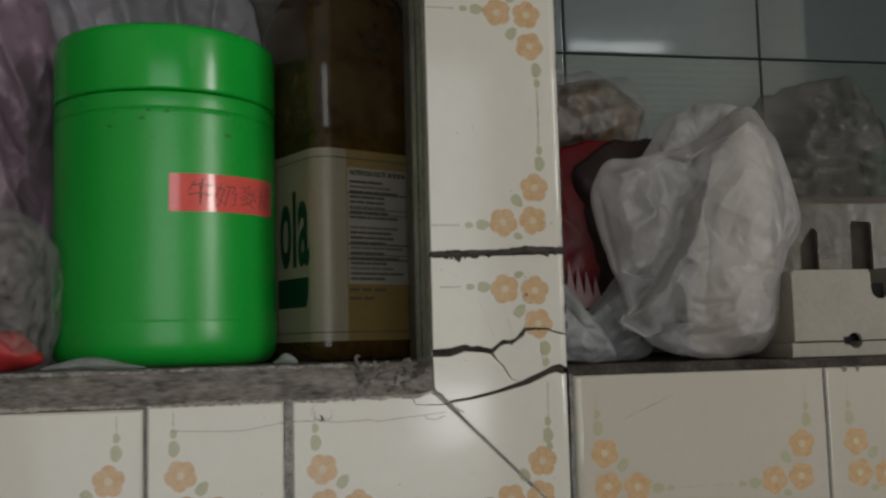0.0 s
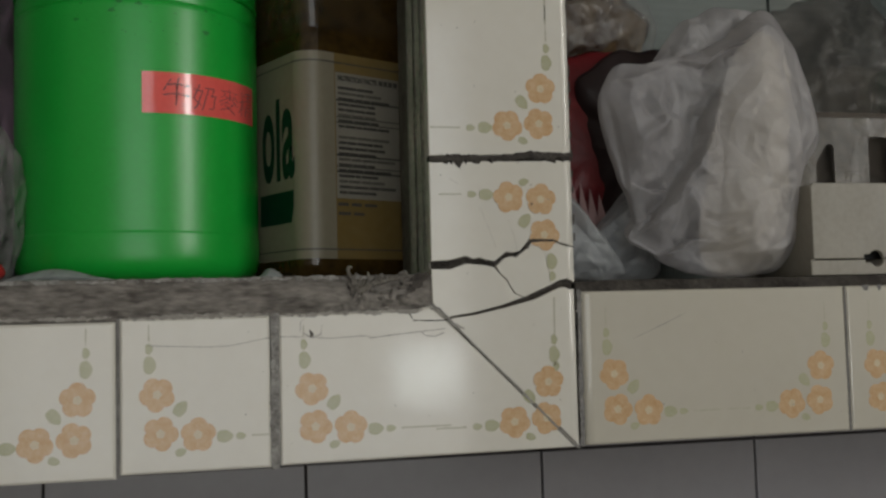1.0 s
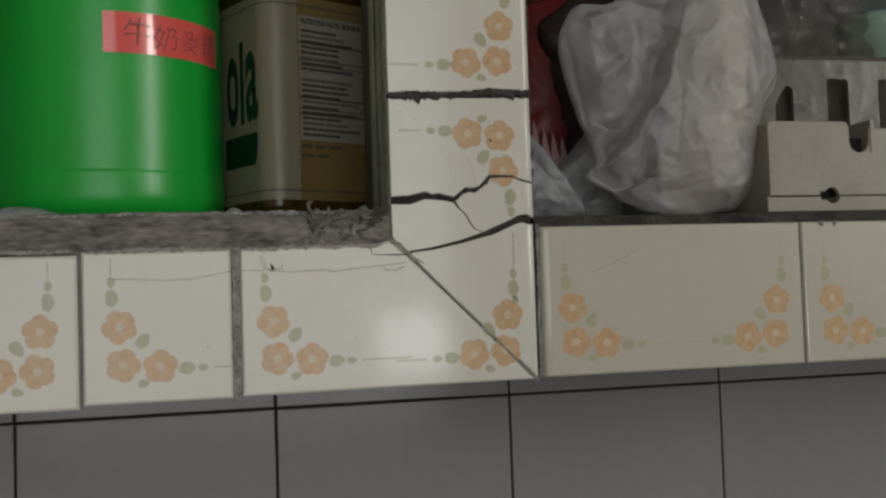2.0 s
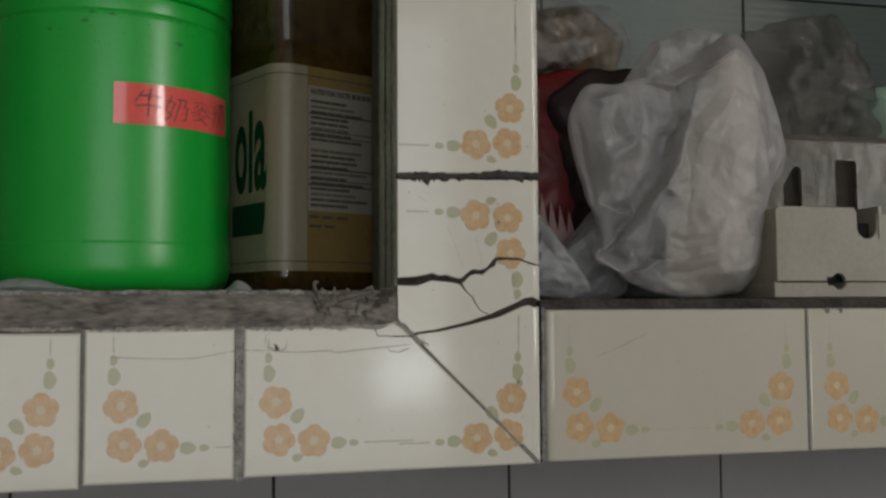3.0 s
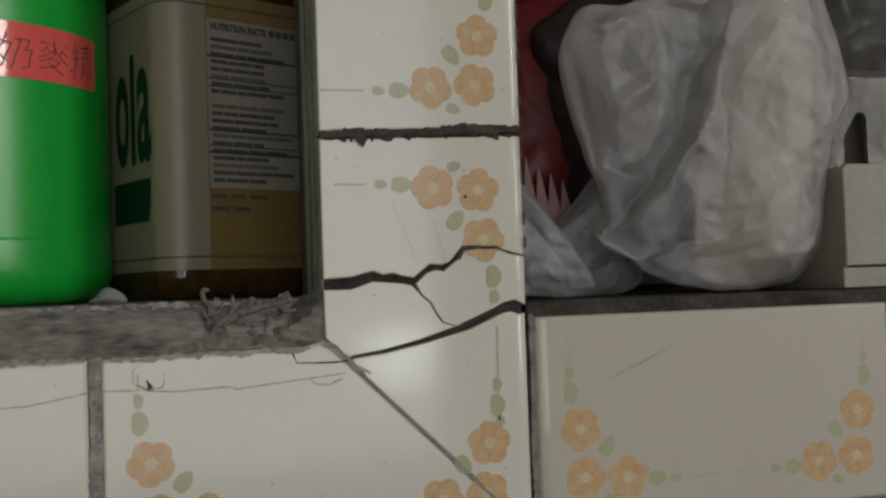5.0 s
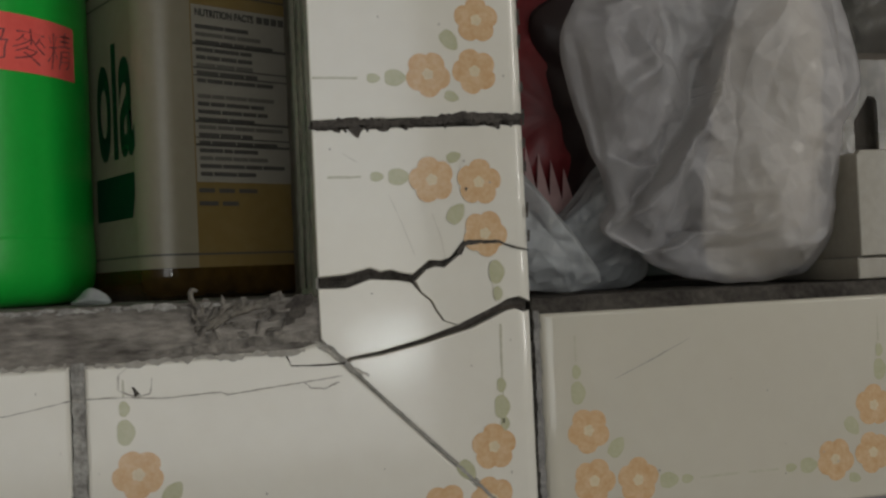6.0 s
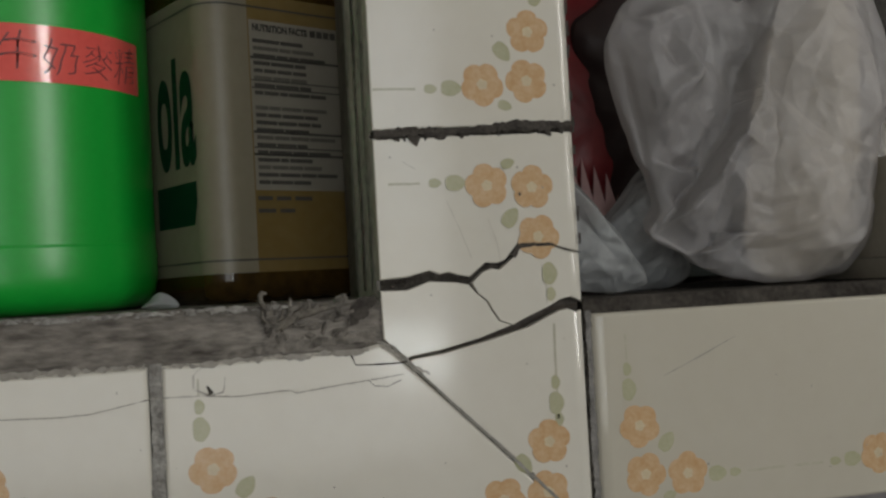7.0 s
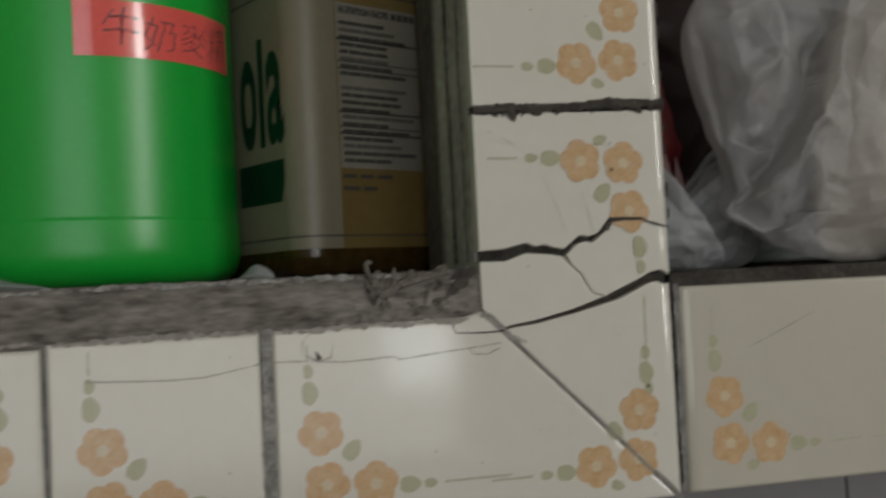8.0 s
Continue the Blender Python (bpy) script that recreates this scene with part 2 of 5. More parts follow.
for film, scale, strength, distance in ((BAG_WHITE, 46, 0.6, 0.0055), (BAG_THIN, 60, 0.7, 0.006), (BAG_CLEAR, 55, 0.8, 0.010), (BAG_SMOKE, 42, 0.7, 0.008), (BAG_GREY, 30, 0.6, 0.008), (BAG_MAUVE, 30, 0.6, 0.008), (FILM_FINE, 60, 0.8, 0.008), (BAG_BROWN, 24, 0.5, 0.007)):
    creased(film, scale, strength, distance)

# ---- shape helpers ----


def mesh_of(bm, name, material, smooth=False):
    bmesh.ops.recalc_face_normals(bm, faces=bm.faces)
    me = bpy.data.meshes.new(name)
    bm.to_mesh(me)
    bm.free()
    if material:
        me.materials.append(material)
    if smooth:
        me.polygons.foreach_set("use_smooth", [True] * len(me.polygons))
    return me


def thing(name, base, label, category, group="", kind=""):
    e = new(name)
    e.empty_display_size = 0.02
    e.location = base
    return tagged(e, label, category, group, kind)


def part(name, bm, material, parent, label="", smooth=False):
    ob = new(name, mesh_of(bm, name, material, smooth))
    ob.parent = parent
    root = parent
    while root.parent:
        root = root.parent
    ob.matrix_parent_inverse = Matrix.Translation(root.location).inverted() if parent.parent is None else Matrix()
    return tagged(ob, label)


def lone(name, bm, material, label, category, group="", kind="", smooth=False):
    return tagged(new(name, mesh_of(bm, name, material, smooth)), label, category, group, kind)


def box(x0, x1, y0, y1, z0, z1, bevel=0.0, bm=None):
    bm = bm or bmesh.new()
    got = bmesh.ops.create_cube(bm, size=1.0, matrix=Matrix.LocRotScale(((x0 + x1) / 2, (y0 + y1) / 2, (z0 + z1) / 2), None, (x1 - x0, y1 - y0, z1 - z0)))
    if bevel:
        edges = list({e for v in got["verts"] for e in v.link_edges})
        bmesh.ops.bevel(bm, geom=edges, offset=bevel, segments=2, profile=0.5, affect="EDGES")
    return bm


def inset_loop(pts, by):
    """The closed outline, moved inwards by a small step."""
    n, out = len(pts), []
    area = sum(pts[i][0] * pts[(i + 1) % n][1] - pts[(i + 1) % n][0] * pts[i][1] for i in range(n))
    side = 1 if area > 0 else -1
    for i in range(n):
        a, b, c = Vector(pts[i - 1]), Vector(pts[i]), Vector(pts[(i + 1) % n])
        d1, d2 = (b - a).normalized(), (c - b).normalized()
        m = Vector((-d1.y - d2.y, d1.x + d2.x)) * side
        m = m.normalized() if m.length > 1e-6 else Vector((-d1.y, d1.x)) * side
        k = max(0.45, m.dot(Vector((-d1.y, d1.x)) * side))
        out.append(tuple(b + m * by / k))
    return out


def plate(outer, y0, y1, round_by=0.0, holes=(), bm=None):
    """An upright slab from an outline in x and z, its front at y0 with a rounded edge, with holes right through it."""
    bm = bm or bmesh.new()
    rings = []
    for loop, way in [(outer, 1)] + [(h, -1) for h in holes]:
        steps = [(0.0, y0)]
        if round_by and way == 1:
            steps = [(round_by * (1 - math.sin(a)), y0 + round_by * (1 - math.cos(a))) for a in (0, 0.5, 1.05, math.pi / 2)]
        steps.append((0.0, y1))
        levels = []
        for inset, y in steps:
            pts = inset_loop(loop, inset) if inset else loop
            levels.append([bm.verts.new((x, y, z)) for x, z in pts])
        for a, b in zip(levels, levels[1:]):
            for i in range(len(a)):
                bm.faces.new((a[i - 1], a[i], b[i], b[i - 1]))
        rings.append((levels[0], levels[-1]))
    for k in (0, 1):
        if len(rings) == 1:
            bm.faces.new(rings[0][k])
        else:
            edges = [bm.edges.get((r[k][i - 1], r[k][i])) or bm.edges.new((r[k][i - 1], r[k][i])) for r in rings for i in range(len(r[k]))]
            bmesh.ops.triangle_fill(bm, edges=edges, use_beauty=True)
    return bm


def lathe(profile, centre, n=96, bm=None):
    bm = bm or bmesh.new()
    rows = [[bm.verts.new((centre[0] + r * math.cos(2 * math.pi * i / n), centre[1] + r * math.sin(2 * math.pi * i / n), z)) for i in range(n)] for r, z in profile]
    for a, b in zip(rows, rows[1:]):
        for i in range(n):
            bm.faces.new((a[i - 1], a[i], b[i], b[i - 1]))
    bm.faces.new(rows[0][::-1])
    bm.faces.new(rows[-1])
    return bm


def smooth_loop(pts, n):
    """n points on a closed smooth curve through the given ones."""
    p, out = [Vector(q) for q in pts], []
    for i in range(n):
        s = i / n * len(p)
        k, f = int(s), s - int(s)
        a, b, c, d = (p[(k + j) % len(p)] for j in (-1, 0, 1, 2))
        out.append(0.5 * (2 * b + (c - a) * f + (2 * a - 5 * b + 4 * c - d) * f * f + (3 * b - a - 3 * c + d) * f ** 3))
    return out


def seg_dist(p, a, b):
    ab = b - a
    t = max(0.0, min(1.0, (p - a).dot(ab) / ab.length_squared))
    return (p - (a + ab * t)).length


def facets(x, z, cell, seed):
    """The height of a sheet of flat, crooked triangles, as crumpled film has."""
    w = 0.35 * cell * noise.noise(Vector((x / cell * 0.45, seed, z / cell * 0.45)))
    turn = seed * 1.3
    u, v = (x * math.cos(turn) + z * math.sin(turn) + w) / cell * 1.25, (z * math.cos(turn) - x * math.sin(turn) - w) / cell * 0.8
    k = (u + v) * 0.36603
    i, j = math.floor(u + k), math.floor(v + k)
    fu, fv = u + k - i, v + k - j

    def high(a, b):
        return noise.cell(Vector((a + 0.5, b + 0.5, seed * 3.7 + 0.5)))

    if fu > fv:
        h = high(i, j) * (1 - fu) + high(i + 1, j) * (fu - fv) + high(i + 1, j + 1) * fv
    else:
        h = high(i, j) * (1 - fv) + high(i, j + 1) * (fv - fu) + high(i + 1, j + 1) * fu
    return h * cell


def pillow(outline, y_mid, front, back, seed=0.0, crumple=0.4, grain=28.0, folds=(), nr=36, na=150, edge=0.006, lean=0.0):
    """A crumpled bag: a closed skin over an outline in x and z that bulges to the front and the back, with creases.
    folds: (x0, z0, x1, z1, width, height), a ridge along a line; lean: how far its top tips back per metre."""
    bm = bmesh.new()
    loop = smooth_loop(outline, na)
    c = sum(loop, Vector((0, 0))) / na
    loop = [q + (q - c).normalized() * edge * noise.noise(Vector((q.x * 60, seed, q.y * 60))) for q in loop]
    folds = [(Vector(f[:2]), Vector(f[2:4]), f[4], f[5]) for f in folds]

    def skin(q, rho, side):
        bulge = (1 - rho ** 1.9) ** 0.85 if rho < 1 else 0.0
        y = y_mid + side * (front if side < 0 else back) * bulge + lean * (q.y - c.y)
        w = Vector((q.x, seed + (0 if side < 0 else 3), q.y))
        v = w + 0.006 * Vector((noise.noise(w * 30), 0, noise.noise(w * 30 + Vector((5, 5, 5)))))
        amt = 0.0
        for k, (size, share) in enumerate(((0.75, 0.42), (0.36, 0.42), (0.15, 0.30))):
            amt += share * facets(v.x - c.x, v.z - c.y, size / grain, seed + k * 11 + (0 if side < 0 else 5))
        amt += 0.004 * noise.noise(w * 30)
        y += side * crumple * amt * min(1.0, 4 * (1 - rho) + 0.12)
        for a, b, wide, high in folds:
            if side < 0:
                y -= high * max(0.0, 1 - seg_dist(q, a, b) / wide) ** 1.1 * min(1.0, 3 * (1 - rho) + 0.2)
        return y

    layers = []
    for side in (-1, 1):
        rows = []
        for r in range(1, nr if side > 0 else nr + 1):
            rho = (r / nr) ** 0.85
            rows.append([bm.verts.new((q.x, skin(q, rho, side), q.y)) for q in (c + (p - c) * rho for p in loop)])
        if side > 0:
            rows.append(layers[0][-1])
        top = bm.verts.new((c.x, skin(c, 0.0, side), c.y))
        for i in range(na):
            bm.faces.new((top, rows[0][i - 1], rows[0][i]))
        for a, b in zip(rows, rows[1:]):
            for i in range(na):
                bm.faces.new((a[i - 1], a[i], b[i], b[i - 1]))
        layers.append(rows)
    return bm


def film_bag(outline, y_mid, front, back, seed, steps=(), folds=(), swell=(), nr=100, na=400):
    """A bag of thin film over an outline in x and z. steps: (path, rise and reach on its one side, rise and reach on the other), where one
    sheet lies over the next; folds: (path, width, height), sharp ridges; swell: (from, to, half width, height), where the contents push."""
    bm = bmesh.new()
    loop = smooth_loop(outline, na)
    c = sum(loop, Vector((0, 0))) / na
    loop = [q + (q - c).normalized() * 0.0022 * noise.noise(Vector((q.x * 70, seed, q.y * 70))) for q in loop]
    steps = [([Vector(p) for p in path], *rest) for path, *rest in steps]
    folds = [([Vector(p) for p in path], *rest) for path, *rest in folds]
    swell = [(Vector(a), Vector(b), w, h) for a, b, w, h in swell]

    def near(q, path):
        """The distance to a path, the side of it, and how near its ends the closest point lies."""
        best, total = (9.0, 1.0, 0.0), len(path) - 1
        for k, (a, b) in enumerate(zip(path, path[1:])):
            ab = b - a
            t = max(0.0, min(1.0, (q - a).dot(ab) / ab.length_squared))
            d = q - (a + ab * t)
            if d.length < best[0]:
                best = (d.length, 1.0 if ab.x * d.y - ab.y * d.x > 0 else -1.0, (k + t) / total)
        return best

    def lift(q):
        w = Vector((q.x, seed, q.y))
        p = q + 0.0022 * Vector((noise.noise(w * 55), noise.noise(w * 55 + Vector((7, 7, 7)))))
        h = 0.0
        for a, b, wide, high in swell:
            h += high * max(0.0, 1 - (seg_dist(p, a, b) / wide) ** 2) ** 0.8
        for path, up_a, reach_a, up_b, reach_b in steps:
            d, side, along = near(p, path)
            ends = min(1.0, 5 * along + 0.1, 5 * (1 - along) + 0.1)
            blend = max(0.0, min(1.0, 0.5 + side * d / 0.0011))
            h += 1.5 * ends * (up_a * math.exp(-d / reach_a) * blend + up_b * math.exp(-d / reach_b) * (1 - blend))
        for path, wide, high in folds:
            d, side, along = near(p, path)
            if d < wide:
                h += 1.25 * high * (1 - d / wide) ** 1.1 * min(1.0, 4 * along + 0.25, 4 * (1 - along) + 0.25)
        for k, (size, share) in enumerate(((0.036, 0.15), (0.016, 0.17), (0.007, 0.10))):
            h += share * facets(p.x - c.x, p.y - c.y, size, seed + k * 11)
        return h

    fronts = []
    for side, rings in ((-1, nr), (1, 24)):
        rows = []
        for r in range(1, rings if side > 0 else rings + 1):
            rho = (r / rings) ** 0.8
            row = []
            for p in loop:
                q = c + (p - c) * rho
                rim = min(1.0, 5 * (1 - rho) + 0.10)
                bulge = (1 - rho ** 3.2) ** 0.7
                y = y_mid + (side * back * bulge if side > 0 else -front * bulge - lift(q) * rim)
                row.append(bm.verts.new((q.x, y, q.y)))
            rows.append(row)
        if side > 0:
            rows.append(fronts[-1])
        else:
            fronts = rows
        mid = bm.verts.new((c.x, y_mid + (back if side > 0 else -front - lift(c)), c.y))
        for i in range(na):
            bm.faces.new((mid, rows[0][i - 1], rows[0][i]))
        for a, b in zip(rows, rows[1:]):
            for i in range(na):
                bm.faces.new((a[i - 1], a[i], b[i], b[i - 1]))
    return bm


def strip(path, wide, y, bm=None, jitter=0.0, seed=0.0):
    """A thin line of a given width, drawn on an upright face; the width may be one for each point."""
    bm = bm or bmesh.new()
    p = [Vector(q) for q in path]
    w = wide if isinstance(wide, (list, tuple)) else [wide] * len(p)
    fine = []
    for i in range(len(p) - 1):
        k = max(1, int((p[i + 1] - p[i]).length / 0.0012))
        fine += [(p[i].lerp(p[i + 1], j / k), w[i] + (w[i + 1] - w[i]) * j / k) for j in range(k)]
    fine.append((p[-1], w[-1]))
    rows = []
    for i, (q, ww) in enumerate(fine):
        d = (fine[min(i + 1, len(fine) - 1)][0] - fine[max(i - 1, 0)][0]).normalized()
        n = Vector((-d.y, d.x))
        s = jitter * noise.noise(Vector((q.x * 500, seed, q.y * 500)))
        t = jitter * noise.noise(Vector((q.x * 500, seed + 9, q.y * 500)))
        a, b = q + n * (ww / 2 + s), q - n * (ww / 2 + t)
        rows.append((bm.verts.new((a.x, y, a.y)), bm.verts.new((b.x, y, b.y))))
    for a, b in zip(rows, rows[1:]):
        bm.faces.new((a[0], b[0], b[1], a[1]))
    return bm

# ---- the room ----
WALL = 0.20
X0, X1, YB, TOP = -0.60, 2.40, -2.30, 2.60
lone("floor", box(X0 - 0.1, X1 + 0.1, YB - 0.1, WALL + 0.1, -0.1, 0.0), FLOOR, "plain tiled kitchen floor", "floor", kind="structure")
lone("ceiling", box(X0 - 0.1, X1 + 0.1, YB - 0.1, WALL + 0.1, TOP, TOP + 0.1), PLASTER, "plain plastered kitchen ceiling", "ceiling", kind="structure")
lone("wall_west", box(X0 - 0.1, X0, YB, WALL, 0.0, TOP), PLASTER, "plain plastered kitchen wall", "wall", kind="structure")
bm = box(X1, X1 + 0.1, YB - 0.1, -2.27, 0.0, TOP)
box(X1, X1 + 0.1, -1.79, WALL, 0.0, TOP, bm=bm)
box(X1, X1 + 0.1, -2.27, -1.79, 0.0, 1.26, bm=bm)
box(X1, X1 + 0.1, -2.27, -1.79, 2.46, TOP, bm=bm)
lone("wall_east", bm, PLASTER, "plain plastered wall with a narrow window opening", "wall", kind="structure")
bm = box(X0 - 0.1, -0.59, YB - 0.1, YB, 0.0, TOP)
box(0.68, X1, YB - 0.1, YB, 0.0, 2.27, bm=bm)
box(0.68, X1, YB - 0.1, YB, 2.36, TOP, bm=bm)
box(0.68, 1.06, YB - 0.1, YB, 2.27, 2.36, bm=bm)
box(1.48, X1, YB - 0.1, YB, 2.27, 2.36, bm=bm)
box(-0.59, 0.68, YB - 0.1, YB, 0.0, 0.77, bm=bm)
box(-0.59, 0.68, YB - 0.1, YB, 2.10, TOP, bm=bm)
lone("wall_south", bm, PLASTER, "plain plastered wall, opened for the added fill light and a small transom", "wall", kind="structure")

# the tiled wall behind the shelf, with dark joints showing between the tiles
wall_north = lone("wall_north", box(X0, X1, WALL + 0.0065, WALL + 0.12, 0.0, TOP), JOINT_DARK, "grey glazed tiled kitchen wall with dirty dark joints", "wall", kind="structure")

# ---- the masonry shelf with its two openings ----
PX0, PX1 = 0.0855, 0.1640          # the pillar
ZB, ZL, ZR = 1.1555, 1.2303, 1.2387   # tile edges: below, above, and above beside the other opening
BACK = 0.0062                      # the depth of the facing tiles
masonry = thing("tiled_masonry_shelf", (0.1, 0.1, 1.16), "masonry wall shelf faced with cracked cream flowered tiles", "shelf", kind="structure")


def rough_block(x0, x1, y0, y1, z0, z1, amp, seed, step=0.0035):
    """A cement block whose front and top are uneven."""
    bm = bmesh.new()
    nx, ny, nz = (max(2, int((b - a) / step)) for a, b in ((x0, x1), (y0, y1), (z0, z1)))
    nx, ny, nz = min(nx, 150), min(ny, 24), min(nz, 60)

    def sheet(fn, n, m):
        g = [[bm.verts.new(fn(i / n, j / m)) for j in range(m + 1)] for i in range(n + 1)]
        for i in range(n):
            for j in range(m):
                bm.faces.new((g[i][j], g[i + 1][j], g[i + 1][j + 1], g[i][j + 1]))

    def worn(x, y, z):
        p = Vector((x, y, z + seed))
        d = amp * (noise.noise(p * 60) + 0.6 * noise.noise(p * 170) + 0.35 * noise.noise(p * 420))
        return Vector((x, y, z)), d

    def front(u, v):
        p, d = worn(x0 + (x1 - x0) * u, y0, z0 + (z1 - z0) * v)
        return p + Vector((0, abs(d) + (0.0015 if v > 0.97 else 0), -abs(d) * (v > 0.97)))

    def top(u, v):
        p, d = worn(x0 + (x1 - x0) * u, y0 + (y1 - y0) * v, z1)
        return p + Vector((0, (abs(d) + 0.0015) * (v < 0.001), -abs(d)))

    def left(u, v):
        p, d = worn(x0, y0 + (y1 - y0) * u, z0 + (z1 - z0) * v)
        return p + Vector((abs(d), abs(d) * (u < 0.001), 0))

    sheet(front, nx, nz)
    sheet(top, nx, ny)
    sheet(left, ny, nz)
    sheet(lambda u, v: Vector((x1, y0 + (y1 - y0) * u, z0 + (z1 - z0) * v)), 2, 2)
    sheet(lambda u, v: Vector((x0 + (x1 - x0) * u, y0 + (y1 - y0) * v, z0)), 2, 2)
    return bm


part("slab_core", box(-0.59, 0.95, BACK, WALL + 0.005, 1.160, 1.2285), CEMENT, masonry, "grey cement slab")
part("cement_ledge", rough_block(-0.59, PX0 + 0.002, 0.0012, WALL + 0.005, 1.2287, 1.2495, 0.0013, 1.0, 0.0024), LEDGE_CEMENT, masonry, "bare crumbling grey cement ledge", smooth=True)
part("cement_bed", rough_block(PX1 + 0.0005, 0.95, 0.0030, WALL + 0.005, 1.2287, 1.2448, 0.0009, 4.0), BED_DIRT, masonry, "thin dark dirty cement bed over the tiles", smooth=True)
part("pillar_jamb", rough_block(PX0, PX1 - 0.001, BACK, 0.056, 1.2285, 1.62, 0.0007, 7.0), LIT_JAMB_CEMENT, masonry, "bare cement jamb of the pillar, paled as if lit", smooth=True)
part("inner_jamb", rough_block(PX0 + 0.0012, PX1 - 0.002, 0.056, 0.090, 1.2285, 1.62, 0.0006, 9.0), NICHE, masonry, "inner strip of the jamb, darkened as shade", smooth=True)
part("partition", box(0.106, PX1 - 0.002, 0.090, WALL + 0.005, 1.2285, 1.62), NICHE, masonry, "inner partition, darkened as shade")
part("top_slab", box(-0.59, 0.95, 0.004, WALL + 0.005, 1.62, 1.70), CEMENT, masonry)
# Unseen panels, added to keep light off the canister's left and the right niche.
part("shade_panel", box(-0.30, -0.212, 0.004, WALL + 0.005, 1.2495, 1.62), CEMENT, masonry)
part("shade_panel", box(0.57, 0.59, 0.004, WALL + 0.005, 1.16, 1.70), CEMENT, masonry)
part("niche_back", box(-0.212, 0.104, WALL - 0.002, WALL + 0.0055, 1.2495, 1.62), NICHE, masonry, "niche back, darkened as shade")

for k, (y, wide) in enumerate(((0.016, 0.003), (0.034, 0.004), (0.0535, 0.003))):
    bm = strip([(y, 1.2520), (y + 0.001, 1.33), (y - 0.001, 1.42), (y, 1.60)], [wide, wide * 0.6, wide * 1.2, wide], 0.0, None, 0.0016, 3.0 * k)
    for v in bm.verts:
        v.co = Vector((PX0 - 0.0004, v.co.x, v.co.z))
    part("jamb_streak", bm, (CEMENT_PALE, CEMENT, CEMENT_PALE)[k], masonry, "streaked stain down the jamb")

# crumbled mortar at the end of the ledge
bm = bmesh.new()
rng = random.Random(5)
for k in range(70):
    x = 0.044 + 0.040 * rng.random() ** 1.2
    z = 1.2355 + 0.0132 * rng.random()
    s = 0.0008 + 0.0022 * rng.random() ** 2
    m = Matrix.LocRotScale((x, 0.0026 + 0.0015 * rng.random(), z), Euler((rng.random() * 3, rng.random() * 3, rng.random() * 3)), (s * 1.6, s * 0.7, s))
    bmesh.ops.create_icosphere(bm, subdivisions=1, radius=1.0, matrix=m)
for v in bm.verts:
    v.co += 0.0007 * Vector((noise.noise(v.co * 700), 0.5 * noise.noise(v.co * 600), noise.noise(v.co * 650)))
part("crumbled_mortar", bm, CEMENT, masonry, "crumbled mortar lumps")
bm = bmesh.new()
for k in range(110):
    x = -0.22 + 0.265 * rng.random()
    s = 0.0004 + 0.0007 * rng.random()
    m = Matrix.LocRotScale((x, 0.0030, 1.2480 + 0.0012 * rng.random()), None, (s * 3.2, s * 1.5, s))
    bmesh.ops.create_icosphere(bm, subdivisions=1, radius=1.0, matrix=m)
part("plaster_flakes", bm, CEMENT_PALE, masonry, "pale plaster flakes along the ledge")

bm = bmesh.new()
for k in range(34):
    x, z = 0.0445 + 0.030 * rng.random() ** 1.3, 1.2385 + 0.0095 * rng.random()
    s = 0.0007 + 0.0013 * rng.random()
    lean = 0.9 + 1.9 * (rng.random() - 0.5)
    m = Matrix.LocRotScale((x, 0.0013 - 0.0012 * rng.random(), z), Euler((0, -lean, 0)), (s * (1.3 + 1.4 * rng.random()), s * 0.7, s * 0.6))
    bmesh.ops.create_icosphere(bm, subdivisions=1, radius=1.0, matrix=m)
for v in bm.verts:
    v.co += 0.0005 * Vector((noise.noise(v.co * 900), noise.noise(v.co * 800), noise.noise(v.co * 850)))
part("mortar_splinters", bm, CEMENT, masonry, "splintered pale mortar")
def strand(points, radius, bm):
    """A tapered, slightly flattened thread through the points."""
    p = [Vector(q) for q in points]
    curve = []
    for k in range(len(p) - 1):
        a, b, c, d = p[max(k - 1, 0)], p[k], p[k + 1], p[min(k + 2, len(p) - 1)]
        curve += [0.5 * (2 * b + (c - a) * f + (2 * a - 5 * b + 4 * c - d) * f * f + (3 * b - a - 3 * c + d) * f ** 3) for f in (0, 0.25, 0.5, 0.75)]
    curve.append(p[-1])
    rows = []
    for i, q in enumerate(curve):
        u = i / (len(curve) - 1)
        d = (curve[min(i + 1, len(curve) - 1)] - curve[max(i - 1, 0)]).normalized()
        n = d.cross(Vector((0, 1, 0))).normalized()
        r = radius * (0.25 + 0.75 * math.sin(math.pi * min(0.93, 0.12 + 0.8 * u))) * (1 + 0.3 * noise.noise(q * 800))
        rows.append([bm.verts.new(q + r * (math.cos(a) * n + 0.7 * math.sin(a) * Vector((0, 1, 0)))) for a in (math.pi / 3 * j for j in range(6))])
    for a, b in zip(rows, rows[1:]):
        for j in range(6):
            bm.faces.new((a[j - 1], a[j], b[j], b[j - 1]))
    bm.faces.new(rows[0])
    bm.faces.new(rows[-1])


